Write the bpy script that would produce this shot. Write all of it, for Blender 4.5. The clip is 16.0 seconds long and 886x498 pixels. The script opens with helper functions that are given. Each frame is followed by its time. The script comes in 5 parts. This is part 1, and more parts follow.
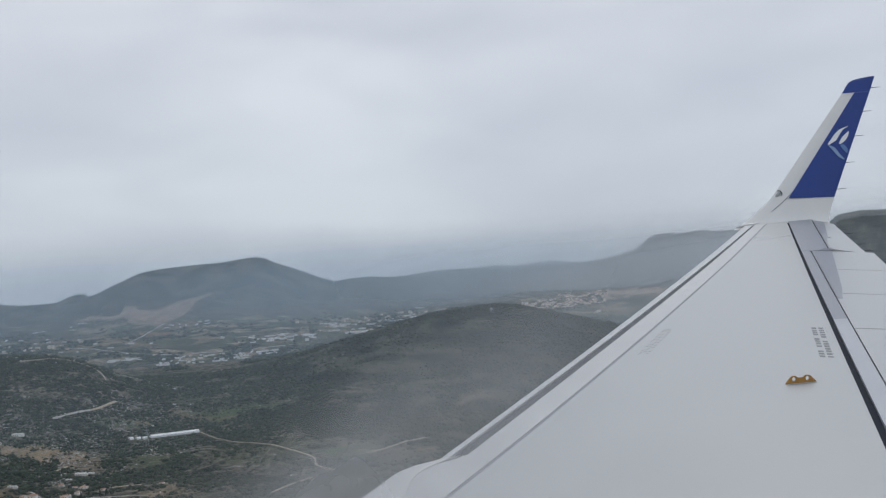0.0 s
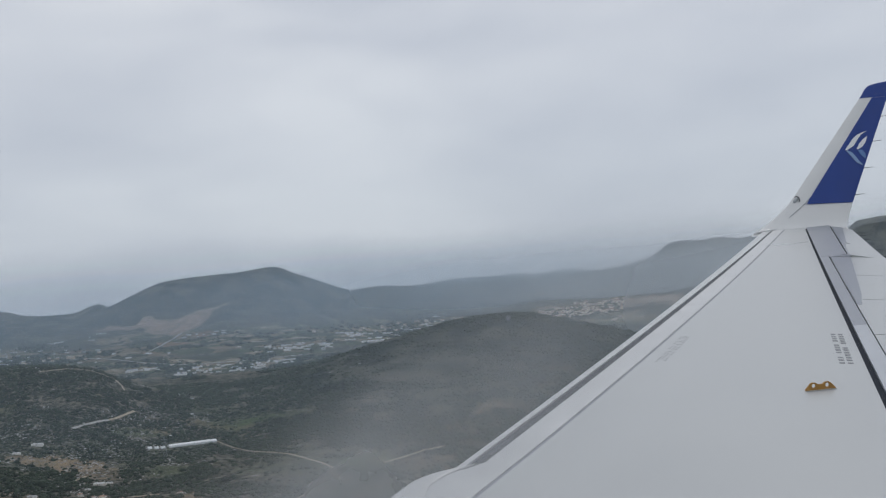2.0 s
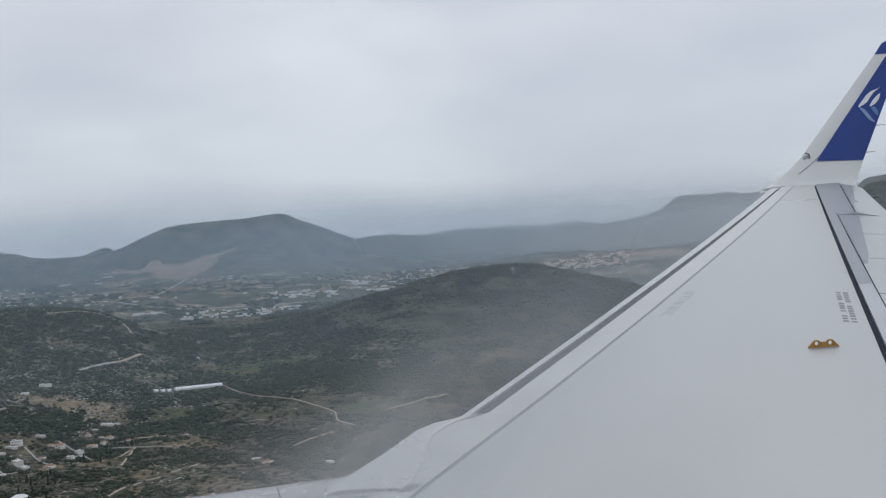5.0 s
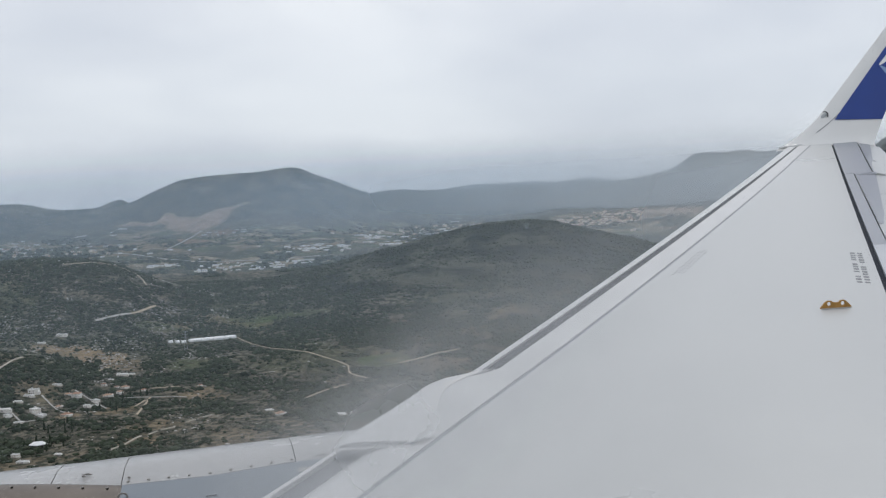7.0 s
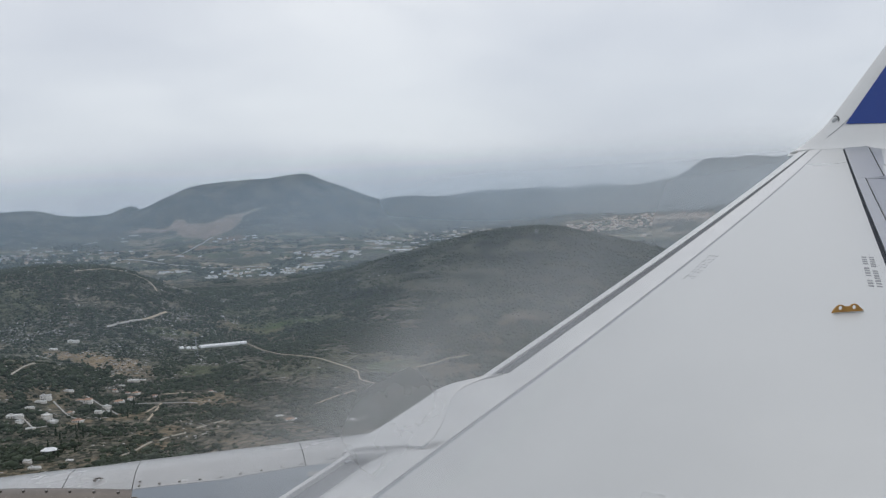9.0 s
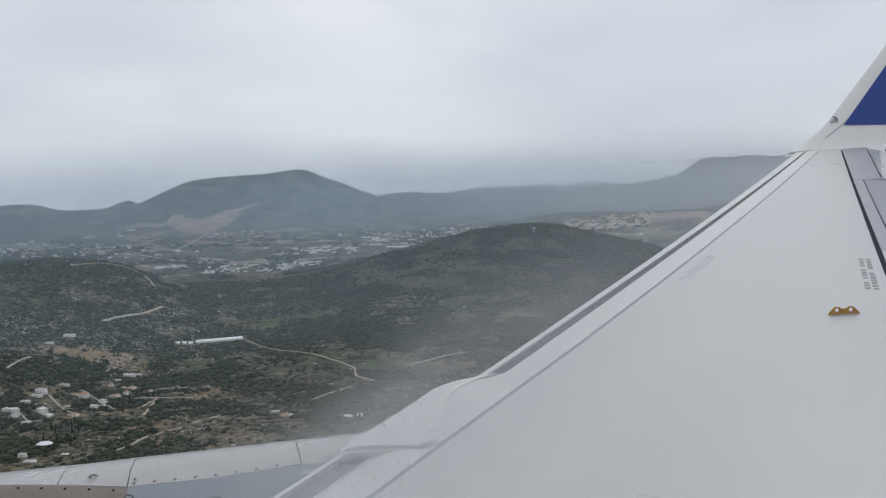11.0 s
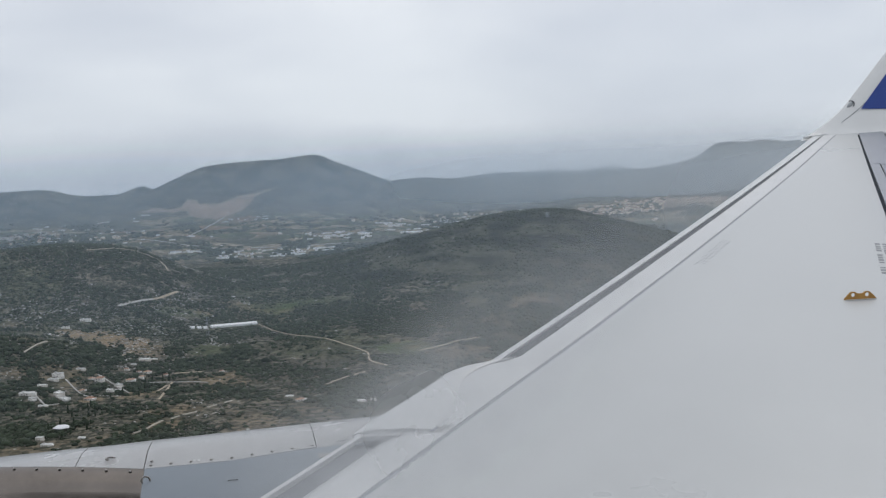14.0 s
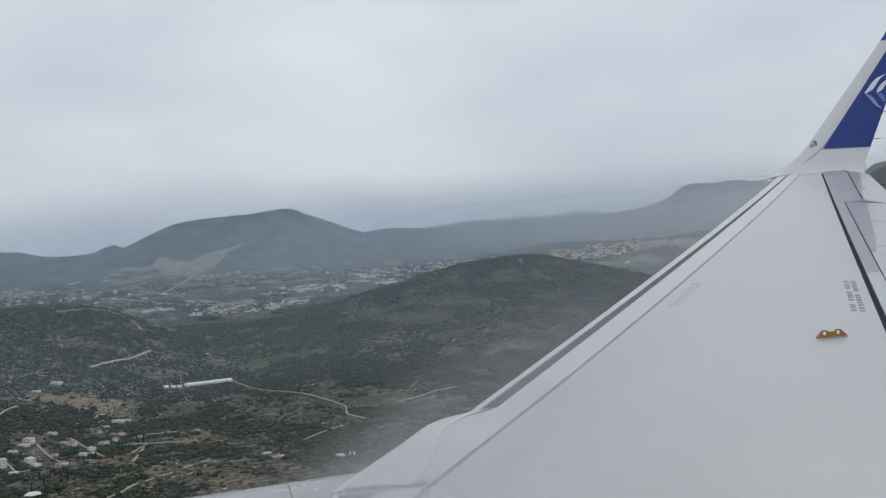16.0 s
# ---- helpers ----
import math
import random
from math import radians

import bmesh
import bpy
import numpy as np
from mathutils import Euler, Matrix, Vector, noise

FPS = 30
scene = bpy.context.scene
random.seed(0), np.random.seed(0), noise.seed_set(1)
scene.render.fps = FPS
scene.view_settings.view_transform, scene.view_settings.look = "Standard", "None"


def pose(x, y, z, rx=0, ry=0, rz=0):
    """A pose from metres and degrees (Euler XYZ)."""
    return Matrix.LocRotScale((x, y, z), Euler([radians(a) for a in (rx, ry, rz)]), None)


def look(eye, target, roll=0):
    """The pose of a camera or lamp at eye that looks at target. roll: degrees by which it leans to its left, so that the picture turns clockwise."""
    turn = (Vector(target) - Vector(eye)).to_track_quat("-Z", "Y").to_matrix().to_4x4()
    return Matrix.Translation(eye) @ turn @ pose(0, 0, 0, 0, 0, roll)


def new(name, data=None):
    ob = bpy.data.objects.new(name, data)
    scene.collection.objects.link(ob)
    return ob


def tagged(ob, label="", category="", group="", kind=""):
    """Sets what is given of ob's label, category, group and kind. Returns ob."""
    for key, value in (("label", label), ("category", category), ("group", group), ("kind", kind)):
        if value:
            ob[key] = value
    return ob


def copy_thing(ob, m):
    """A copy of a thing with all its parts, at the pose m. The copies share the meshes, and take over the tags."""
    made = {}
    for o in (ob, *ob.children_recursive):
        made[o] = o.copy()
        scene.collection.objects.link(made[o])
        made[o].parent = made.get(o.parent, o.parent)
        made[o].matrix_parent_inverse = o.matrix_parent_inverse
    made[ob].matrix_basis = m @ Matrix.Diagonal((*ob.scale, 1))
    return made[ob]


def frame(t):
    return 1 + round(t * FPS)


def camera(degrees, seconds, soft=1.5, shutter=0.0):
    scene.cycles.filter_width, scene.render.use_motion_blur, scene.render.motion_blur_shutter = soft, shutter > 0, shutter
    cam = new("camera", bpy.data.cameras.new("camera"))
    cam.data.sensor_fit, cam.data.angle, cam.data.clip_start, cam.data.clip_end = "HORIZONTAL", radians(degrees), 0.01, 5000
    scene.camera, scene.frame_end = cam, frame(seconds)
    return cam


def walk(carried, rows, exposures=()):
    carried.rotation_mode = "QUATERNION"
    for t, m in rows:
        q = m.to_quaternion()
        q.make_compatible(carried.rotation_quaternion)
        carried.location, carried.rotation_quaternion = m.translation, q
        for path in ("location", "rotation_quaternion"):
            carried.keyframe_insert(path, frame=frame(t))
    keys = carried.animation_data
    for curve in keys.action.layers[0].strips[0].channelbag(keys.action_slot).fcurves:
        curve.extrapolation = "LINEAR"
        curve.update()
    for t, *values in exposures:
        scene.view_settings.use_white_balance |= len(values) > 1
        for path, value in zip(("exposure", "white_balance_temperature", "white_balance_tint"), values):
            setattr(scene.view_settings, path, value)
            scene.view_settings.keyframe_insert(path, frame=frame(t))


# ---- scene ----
cam = camera(50.998, 16.0, soft=1.25)
EYE_Z = 380.0          # height of the aircraft window over the near valley floor
walk(cam, [
    (0.0, pose(0.0028, 0.0092, 379.9928, 91.749, 3.573, -1.790)),
    (0.5, pose(0.0040, 0.0125, 379.9936, 92.900, 3.801, -1.445)),
    (1.0, pose(0.0039, 0.0139, 379.9929, 93.372, 3.965, -0.816)),
    (1.5, pose(0.0049, 0.0168, 379.9923, 93.450, 4.108, -0.676)),
    (2.0, pose(0.0041, 0.0144, 379.9869, 92.346, 3.869, -0.798)),
    (2.5, pose(0.0046, 0.0128, 379.9883, 91.287, 3.920, -1.053)),
    (3.0, pose(0.0035, 0.0113, 379.9919, 90.809, 3.799, -1.313)),
    (5.5, pose(-0.0037, 0.0017, 379.9985, 88.291, 2.512, -0.151)),
    (6.0, pose(-0.0018, 0.0022, 380.0019, 87.406, 2.378, 0.111)),
    (6.5, pose(-0.0008, -0.0003, 380.0038, 87.512, 2.317, 0.250)),
    (7.0, pose(-0.0016, -0.0010, 380.0006, 86.564, 2.220, 0.392)),
    (7.5, pose(-0.0012, -0.0030, 379.9992, 85.559, 2.281, 0.634)),
    (8.0, pose(-0.0006, -0.0055, 379.9902, 86.455, 2.238, 0.849)),
    (8.5, pose(-0.0004, -0.0039, 379.9935, 87.130, 2.532, 1.051)),
    (9.0, pose(-0.0002, -0.0038, 379.9936, 86.948, 2.360, 1.000)),
    (11.5, pose(-0.0012, 0.0004, 380.0052, 86.640, 1.811, 0.806)),
    (12.0, pose(-0.0042, -0.0000, 380.0028, 85.811, 1.774, 0.743)),
    (12.5, pose(-0.0031, -0.0020, 380.0060, 85.364, 1.862, 1.237)),
    (13.0, pose(-0.0038, 0.0016, 380.0110, 86.112, 1.807, 1.283)),
    (13.5, pose(-0.0052, 0.0000, 380.0040, 86.498, 1.638, 1.188)),
    (14.0, pose(-0.0041, -0.0010, 380.0002, 85.878, 1.921, 1.680)),
    (14.5, pose(-0.0028, -0.0012, 379.9999, 86.921, 2.598, 2.435)),
    (15.0, pose(0.0021, -0.0022, 380.0064, 87.540, 2.853, 2.225)),
    (15.5, pose(0.0051, -0.0083, 380.0098, 88.445, 3.255, 1.441)),
    (16.0, pose(0.0018, -0.0075, 380.0133, 88.833, 3.674, 0.004)),
], exposures=[(0.0, -0.08, 6350, 10), (0.5, -0.14, 6350, 10), (1.5, -0.19, 6380, 10), (2.2, -0.15, 6380, 10), (3.0, -0.06, 6350, 10), (5.5, -0.06, 6360, 10), (6.5, 0.12, 6500, 10), (7.0, 0.18, 6520, 10), (7.5, 0.08, 6460, 10), (8.5, 0.0, 6430, 10),
              (9.0, 0.10, 6520, 10), (11.5, 0.06, 6520, 10), (12.5, 0.09, 6540, 10), (14.0, 0.12, 6480, 10), (14.5, 0.18, 6470, 10), (15.0, -0.02, 6360, 10), (16.0, -0.04, 6400, 10)])

# ---- sky and light: a closed, bright overcast ----
world = bpy.data.worlds.new("overcast_sky")
scene.world = world
world.use_nodes = True
wn, wl = world.node_tree.nodes, world.node_tree.links
wn.clear()


def wnode(kind, **values):
    n = wn.new(kind)
    for key, v in values.items():
        n.inputs[key.replace("_", " ")].default_value = v
    return n


sky = wn.new("ShaderNodeTexSky")
sky.sky_type, sky.sun_disc = "NISHITA", False
sky.sun_elevation, sky.sun_rotation = radians(48), radians(25)
tc = wn.new("ShaderNodeTexCoord")
mapping = wn.new("ShaderNodeMapping")
mapping.inputs["Scale"].default_value = (1.0, 1.0, 3.2)
mapping.inputs["Rotation"].default_value = (0.0, radians(-14), 0.3)
mapping.inputs["Location"].default_value = (0.35, 0.1, 0.2)
wl.new(tc.outputs["Generated"], mapping.inputs["Vector"])
big = wnode("ShaderNodeTexNoise", Scale=1.7, Detail=3.0, Roughness=0.45, Distortion=0.3)
fine = wnode("ShaderNodeTexNoise", Scale=5.0, Detail=4.0, Roughness=0.5, Distortion=0.4)
for n in (big, fine):
    wl.new(mapping.outputs[0], n.inputs["Vector"])
add = wn.new("ShaderNodeMath")
add.operation = "MULTIPLY_ADD"
wl.new(fine.outputs["Fac"], add.inputs[0])
add.inputs[1].default_value = 0.3
wl.new(big.outputs["Fac"], add.inputs[2])
cloud = wn.new("ShaderNodeValToRGB")
wl.new(add.outputs[0], cloud.inputs[0])
cr = cloud.color_ramp
cr.elements[0].position, cr.elements[0].color = 0.47, (0.52, 0.565, 0.64, 1)
cr.elements[1].position, cr.elements[1].color = 0.86, (0.74, 0.775, 0.82, 1)
mid_stop = cr.elements.new(0.64)
mid_stop.color = (0.61, 0.65, 0.715, 1)
# brighter cloud overhead, blue-grey towards the horizon
sep = wn.new("ShaderNodeSeparateXYZ")
wl.new(tc.outputs["Generated"], sep.inputs[0])
height_ramp = wn.new("ShaderNodeValToRGB")
wl.new(sep.outputs["Z"], height_ramp.inputs[0])
hr = height_ramp.color_ramp
hr.elements[0].position, hr.elements[0].color = 0.0, (0.80, 0.83, 0.86, 1)
hr.elements[1].position, hr.elements[1].color = 0.32, (1.12, 1.10, 1.08, 1)
deep = wn.new("ShaderNodeMixRGB")
deep.blend_type, deep.inputs[0].default_value = "MULTIPLY", 1.0
wl.new(cloud.outputs[0], deep.inputs[1])
wl.new(height_ramp.outputs[0], deep.inputs[2])
blue = wn.new("ShaderNodeMixRGB")
blue.blend_type, blue.inputs[0].default_value = "ADD", 0.006
wl.new(deep.outputs[0], blue.inputs[1])
wl.new(sky.outputs[0], blue.inputs[2])
bg = wnode("ShaderNodeBackground", Strength=0.95)
wl.new(blue.outputs[0], bg.inputs[0])
wout = wn.new("ShaderNodeOutputWorld")
wl.new(bg.outputs[0], wout.inputs[0])

sun = new("sun", bpy.data.lights.new("sun", "SUN"))
sun.data.energy, sun.data.angle, sun.data.color = 0.5, radians(20), (1.0, 0.965, 0.92)
sun.matrix_world = look((0, 0, 2000), (-0.28 * 1000, -0.61 * 1000, 2000 - 0.74 * 1000))


# ---- materials ----
def material(name, color, rough=0.6, metal=0.0, vary=0.12, scale=3.0, bump=0.0, bump_scale=40.0, spec=0.5, second=None, second_amount=0.0):
    """A surface with blotches at one scale, fine grain at another, and relief."""
    m = bpy.data.materials.new(name)
    m.use_nodes = True
    n, l = m.node_tree.nodes, m.node_tree.links
    p = n["Principled BSDF"]
    p.inputs["Roughness"].default_value, p.inputs["Metallic"].default_value = rough, metal
    p.inputs["Specular IOR Level"].default_value = spec
    co = n.new("ShaderNodeTexCoord")
    blot = n.new("ShaderNodeTexNoise")
    blot.inputs["Scale"].default_value, blot.inputs["Detail"].default_value = scale, 4.0
    grain = n.new("ShaderNodeTexNoise")
    grain.inputs["Scale"].default_value, grain.inputs["Detail"].default_value = bump_scale, 3.0
    for t in (blot, grain):
        l.new(co.outputs["Object"], t.inputs["Vector"])
    mixed = n.new("ShaderNodeMath")
    mixed.operation = "MULTIPLY_ADD"
    l.new(grain.outputs["Fac"], mixed.inputs[0])
    mixed.inputs[1].default_value = 0.35
    l.new(blot.outputs["Fac"], mixed.inputs[2])
    ramp = n.new("ShaderNodeValToRGB")
    l.new(mixed.outputs[0], ramp.inputs[0])
    e = ramp.color_ramp.elements
    e[0].position, e[1].position = 0.42, 0.92
    e[0].color = (*[c * (1 - vary) for c in color], 1)
    e[1].color = (*[min(1, c * (1 + vary)) for c in color], 1)
    last = ramp.outputs[0]
    info = n.new("ShaderNodeObjectInfo")
    if second:
        mx = n.new("ShaderNodeMixRGB")
        mr = n.new("ShaderNodeMath")
        mr.operation = "MULTIPLY"
        l.new(info.outputs["Random"], mr.inputs[0])
        mr.inputs[1].default_value = second_amount
        l.new(mr.outputs[0], mx.inputs[0])
        l.new(last, mx.inputs[1])
        mx.inputs[2].default_value = (*second, 1)
        last = mx.outputs[0]
    l.new(last, p.inputs["Base Color"])
    rr = n.new("ShaderNodeMapRange")
    l.new(blot.outputs["Fac"], rr.inputs[0])
    rr.inputs["To Min"].default_value, rr.inputs["To Max"].default_value = max(0.03, rough - 0.08), min(1, rough + 0.08)
    l.new(rr.outputs[0], p.inputs["Roughness"])
    if bump:
        b = n.new("ShaderNodeBump")
        b.inputs["Strength"].default_value, b.inputs["Distance"].default_value = bump, 0.02
        l.new(grain.outputs["Fac"], b.inputs["Height"])
        l.new(b.outputs[0], p.inputs["Normal"])
    return m


WING_WHITE = material("aircraft_white_paint", (0.458, 0.470, 0.469), 0.30, vary=0.035, scale=0.9, bump_scale=9)
SLAT_WHITE = material("slat_white_paint", (0.535, 0.54, 0.54), 0.33, vary=0.10, scale=4, bump_scale=30)
AFT_GREY = material("spoiler_grey_paint", (0.425, 0.45, 0.485), 0.36, vary=0.05, scale=2, bump_scale=25)
SHROUD_GREY = material("shroud_blue_grey", (0.245, 0.265, 0.305), 0.34, vary=0.07, scale=2, bump_scale=25)
SEAL_GREY = material("grey_sealant", (0.28, 0.295, 0.32), 0.7, vary=0.16, scale=5, bump=0.2, bump_scale=60)
SEAL_DARK = material("dark_rubber_seal", (0.022, 0.027, 0.040), 0.85, vary=0.25, scale=4, bump_scale=50, spec=0.15)
GAP_GREY = material("slat_cove_grey", (0.12, 0.128, 0.14), 0.8, vary=0.25, scale=3, bump_scale=40, spec=0.2)
SHARK_WHITE = material("sharklet_white_paint", (0.76, 0.76, 0.745), 0.35, vary=0.04, scale=2, bump_scale=15)
BLUE = material("royal_blue_paint", (0.020, 0.056, 0.265), 0.4, vary=0.08, scale=3, bump_scale=20, spec=0.3)
EMBLEM_WHITE = material("emblem_white", (0.82, 0.84, 0.86), 0.4, vary=0.03)
EMBLEM_BLUE = material("emblem_pale_blue", (0.22, 0.34, 0.56), 0.4, vary=0.05)
EMBLEM_MID = material("emblem_sky_blue", (0.10, 0.22, 0.48), 0.4, vary=0.05)
YELLOW = material("yellow_primer", (0.42, 0.22, 0.045), 0.5, vary=0.2, scale=20, bump_scale=90)
MARK = material("grey_marking_paint", (0.19, 0.20, 0.215), 0.5, vary=0.2, scale=12)
MARK_PALE = material("worn_marking_paint", (0.49, 0.50, 0.51), 0.30, vary=0.1, scale=12)
COWL_WHITE = material("cowl_white_paint", (0.36, 0.357, 0.352), 0.26, vary=0.12, scale=3, bump_scale=22)
COWL_BLUE = material("cowl_blue_grey_paint", (0.205, 0.235, 0.265), 0.34, vary=0.06, scale=3, bump_scale=22)
COWL_METAL = material("bare_cowl_metal", (0.205, 0.18, 0.16), 0.13, metal=1.0, vary=0.2, scale=4, bump_scale=35)
SCREW = material("dull_steel_screw", (0.27, 0.25, 0.23), 0.4, metal=0.6, vary=0.2, scale=30)


# ---- mesh helpers ----
def part(name, bm, mat, parent=None, label="", smooth=True):
    """Link a bmesh as one mesh object under a thing or a part."""
    me = bpy.data.meshes.new(name)
    bmesh.ops.recalc_face_normals(bm, faces=bm.faces)
    bm.to_mesh(me)
    bm.free()
    me.materials.append(mat)
    if smooth:
        for poly in me.polygons:
            poly.use_smooth = True
        me.set_sharp_from_angle(angle=radians(38))
    ob = new(name, me)
    ob.parent = parent
    if label:
        ob["label"] = label
    return ob


def grid_mesh(name, pts, mat, parent=None, label="", thick=None, smooth=True):
    """A sheet from a rows x columns array of places; thick: a vector that gives it a second face and edges."""
    pts = np.asarray(pts, float)
    a, b = pts.shape[:2]
    v = pts.reshape(-1, 3)
    idx = np.arange(a * b).reshape(a, b)
    quads = np.stack([idx[:-1, :-1], idx[1:, :-1], idx[1:, 1:], idx[:-1, 1:]], -1).reshape(-1, 4)
    faces = quads.tolist()
    if thick is not None:
        n = len(v)
        v = np.concatenate([v, v + np.asarray(thick, float)])
        faces += [[i + n for i in reversed(q)] for q in quads.tolist()]
        rim = [*idx[0, :], *idx[1:, -1], *idx[-1, -2::-1], *idx[-2:0:-1, 0]]
        for i, j in zip(rim, rim[1:] + rim[:1]):
            faces.append([i, j, j + n, i + n])
    me = bpy.data.meshes.new(name)
    me.from_pydata(v.tolist(), [], faces)
    bm = bmesh.new()
    bm.from_mesh(me)
    bpy.data.meshes.remove(me)
    return part(name, bm, mat, parent, label, smooth)


def box_bm(bm, sx, sy, sz, at=(0, 0, 0), rot=None):
    m = Matrix.Translation(at) @ (rot or Matrix.Identity(4)) @ Matrix.Diagonal((sx, sy, sz, 1))
    return bmesh.ops.create_cube(bm, size=1.0, matrix=m)["verts"]


# ---- terrain: valley, near hills, mountains ----
def smooth_interp(u, us, vs, blur=22):
    """A line through the given heights, rounded off."""
    return sum(w * np.interp(u + o * blur, us, vs) for o, w in ((-1.5, 0.12), (-0.75, 0.22), (0, 0.32), (0.75, 0.22), (1.5, 0.12)))


def lattice(ix, iy, seed):
    h = (ix.astype(np.int64) * 374761393 + iy.astype(np.int64) * 668265263 + seed * 1442695041) & 0xFFFFFFFF
    h = ((h ^ (h >> 13)) * 1274126177) & 0xFFFFFFFF
    return ((h ^ (h >> 16)) & 0xFFFF) / 65535.0


def value_noise(x, y, seed=0):
    ix, iy = np.floor(x), np.floor(y)
    fx, fy = x - ix, y - iy
    fx, fy = fx * fx * (3 - 2 * fx), fy * fy * (3 - 2 * fy)
    a, b = lattice(ix, iy, seed), lattice(ix + 1, iy, seed)
    c, d = lattice(ix, iy + 1, seed), lattice(ix + 1, iy + 1, seed)
    return (a + (b - a) * fx) * (1 - fy) + (c + (d - c) * fx) * fy


def fbm(x, y, size, octaves=4, seed=0):
    """Noise from 0 to 1 whose largest blotches are size metres wide."""
    total, amp, norm = 0.0, 1.0, 0.0
    for k in range(octaves):
        total = total + amp * value_noise(x / size + 17.3 * k, y / size - 9.1 * k, seed + k)
        norm += amp
        amp, size = amp * 0.5, size * 0.5
    return total / norm


def bell(u, mid, left, right):
    return np.exp(-(((u - mid) / np.where(u < mid, left, right)) ** 2))


LENS = 1640.0   # bearings are given on a plane this far ahead, so that ridge lines are easy to draw


def ridge(r, crest, r0, near, far, z0):
    """The height of a ridge whose crest stands at r0, and how near to the crest each place is."""
    z = EYE_Z + r0 * crest / LENS
    w = np.where(r < r0, near, far)
    s = 1 / (1 + np.abs((r - r0) / w) ** 2.2 * 1.6)
    return z0 + (z - z0) * s, s


def terrain_base(r):
    """The valley floors, from below the aircraft to the far plain."""
    return smooth_interp(r, [0, 1150, 1500, 1700, 2030, 2300, 2600, 2850, 3100, 3425, 3800, 4100, 4400, 5000], [60, 68, 58, 62, 86, 118, 138, 140, 154, 192, 214, 236, 244, 248], 45)


CENTRE = ([-700, -520, -450, -388, -316, -254, -193, -153, -112, -61, -11, 40, 90, 140, 175, 209, 249, 298, 337, 367, 460, 600], [-200, -190, -176, -160, -139, -126, -113, -103, -93, -82, -69, -59, -54, -52, -55, -63, -73, -86, -95, -104, -125, -150])
LEFT_HILL = ([-1300, -1000, -820, -758, -708, -667, -627, -602, -577, -555, -518, -468, -400, -330], [-120, -92, -85, -81, -81, -85, -90, -95, -104, -115, -130, -144, -165, -190])
LEFT_RANGE = ([-1500, -1000, -812, -762, -737, -712, -687, -631, -616, -600, -581, -567, -545, -500, -400], [-20, 2, 8, 9, 6, -1, -3, -3, 0, 7, 11, 5, -6, -30, -60])
MOUNTAIN = ([-780, -700, -664, -627, -601, -565, -528, -497, -472, -446, -411, -366, -331, -295, -275, -259, -246, -226, -201, -167, -140, -108, -40, 80, 200], [-90, -62, -41, -21, -7, 4, 19, 31, 40, 43, 46, 48, 49, 54, 55, 53, 45, 38, 29, 14, 5, -14, -45, -75, -90])
FORE = ([-300, -208, -168, -140, -117, -82, -57, -17, 22, 72, 122, 191, 260, 340, 460], [-40, -9, -1, 5, 8, 10, 7, 6, 3, 0, -9, -12, -16, -30, -70])
FAR = ([-200, -60, -28, 3, 43, 92, 122, 152, 182, 212, 247, 271, 320, 500], [-20, 0, 5, 9, 14, 13, 14, 16, 12, 14, 19, 14, 8, -10])
RIGHT = ([100, 192, 241, 266, 301, 331, 361, 386, 406, 423, 441, 485, 510, 530, 549, 574, 598, 660, 800, 1000, 1400], [-40, -8, 3, 11, 11, 14, 19, 24, 34, 47, 52, 50, 53, 52, 48, 50, 46, 44, 40, 34, 20])


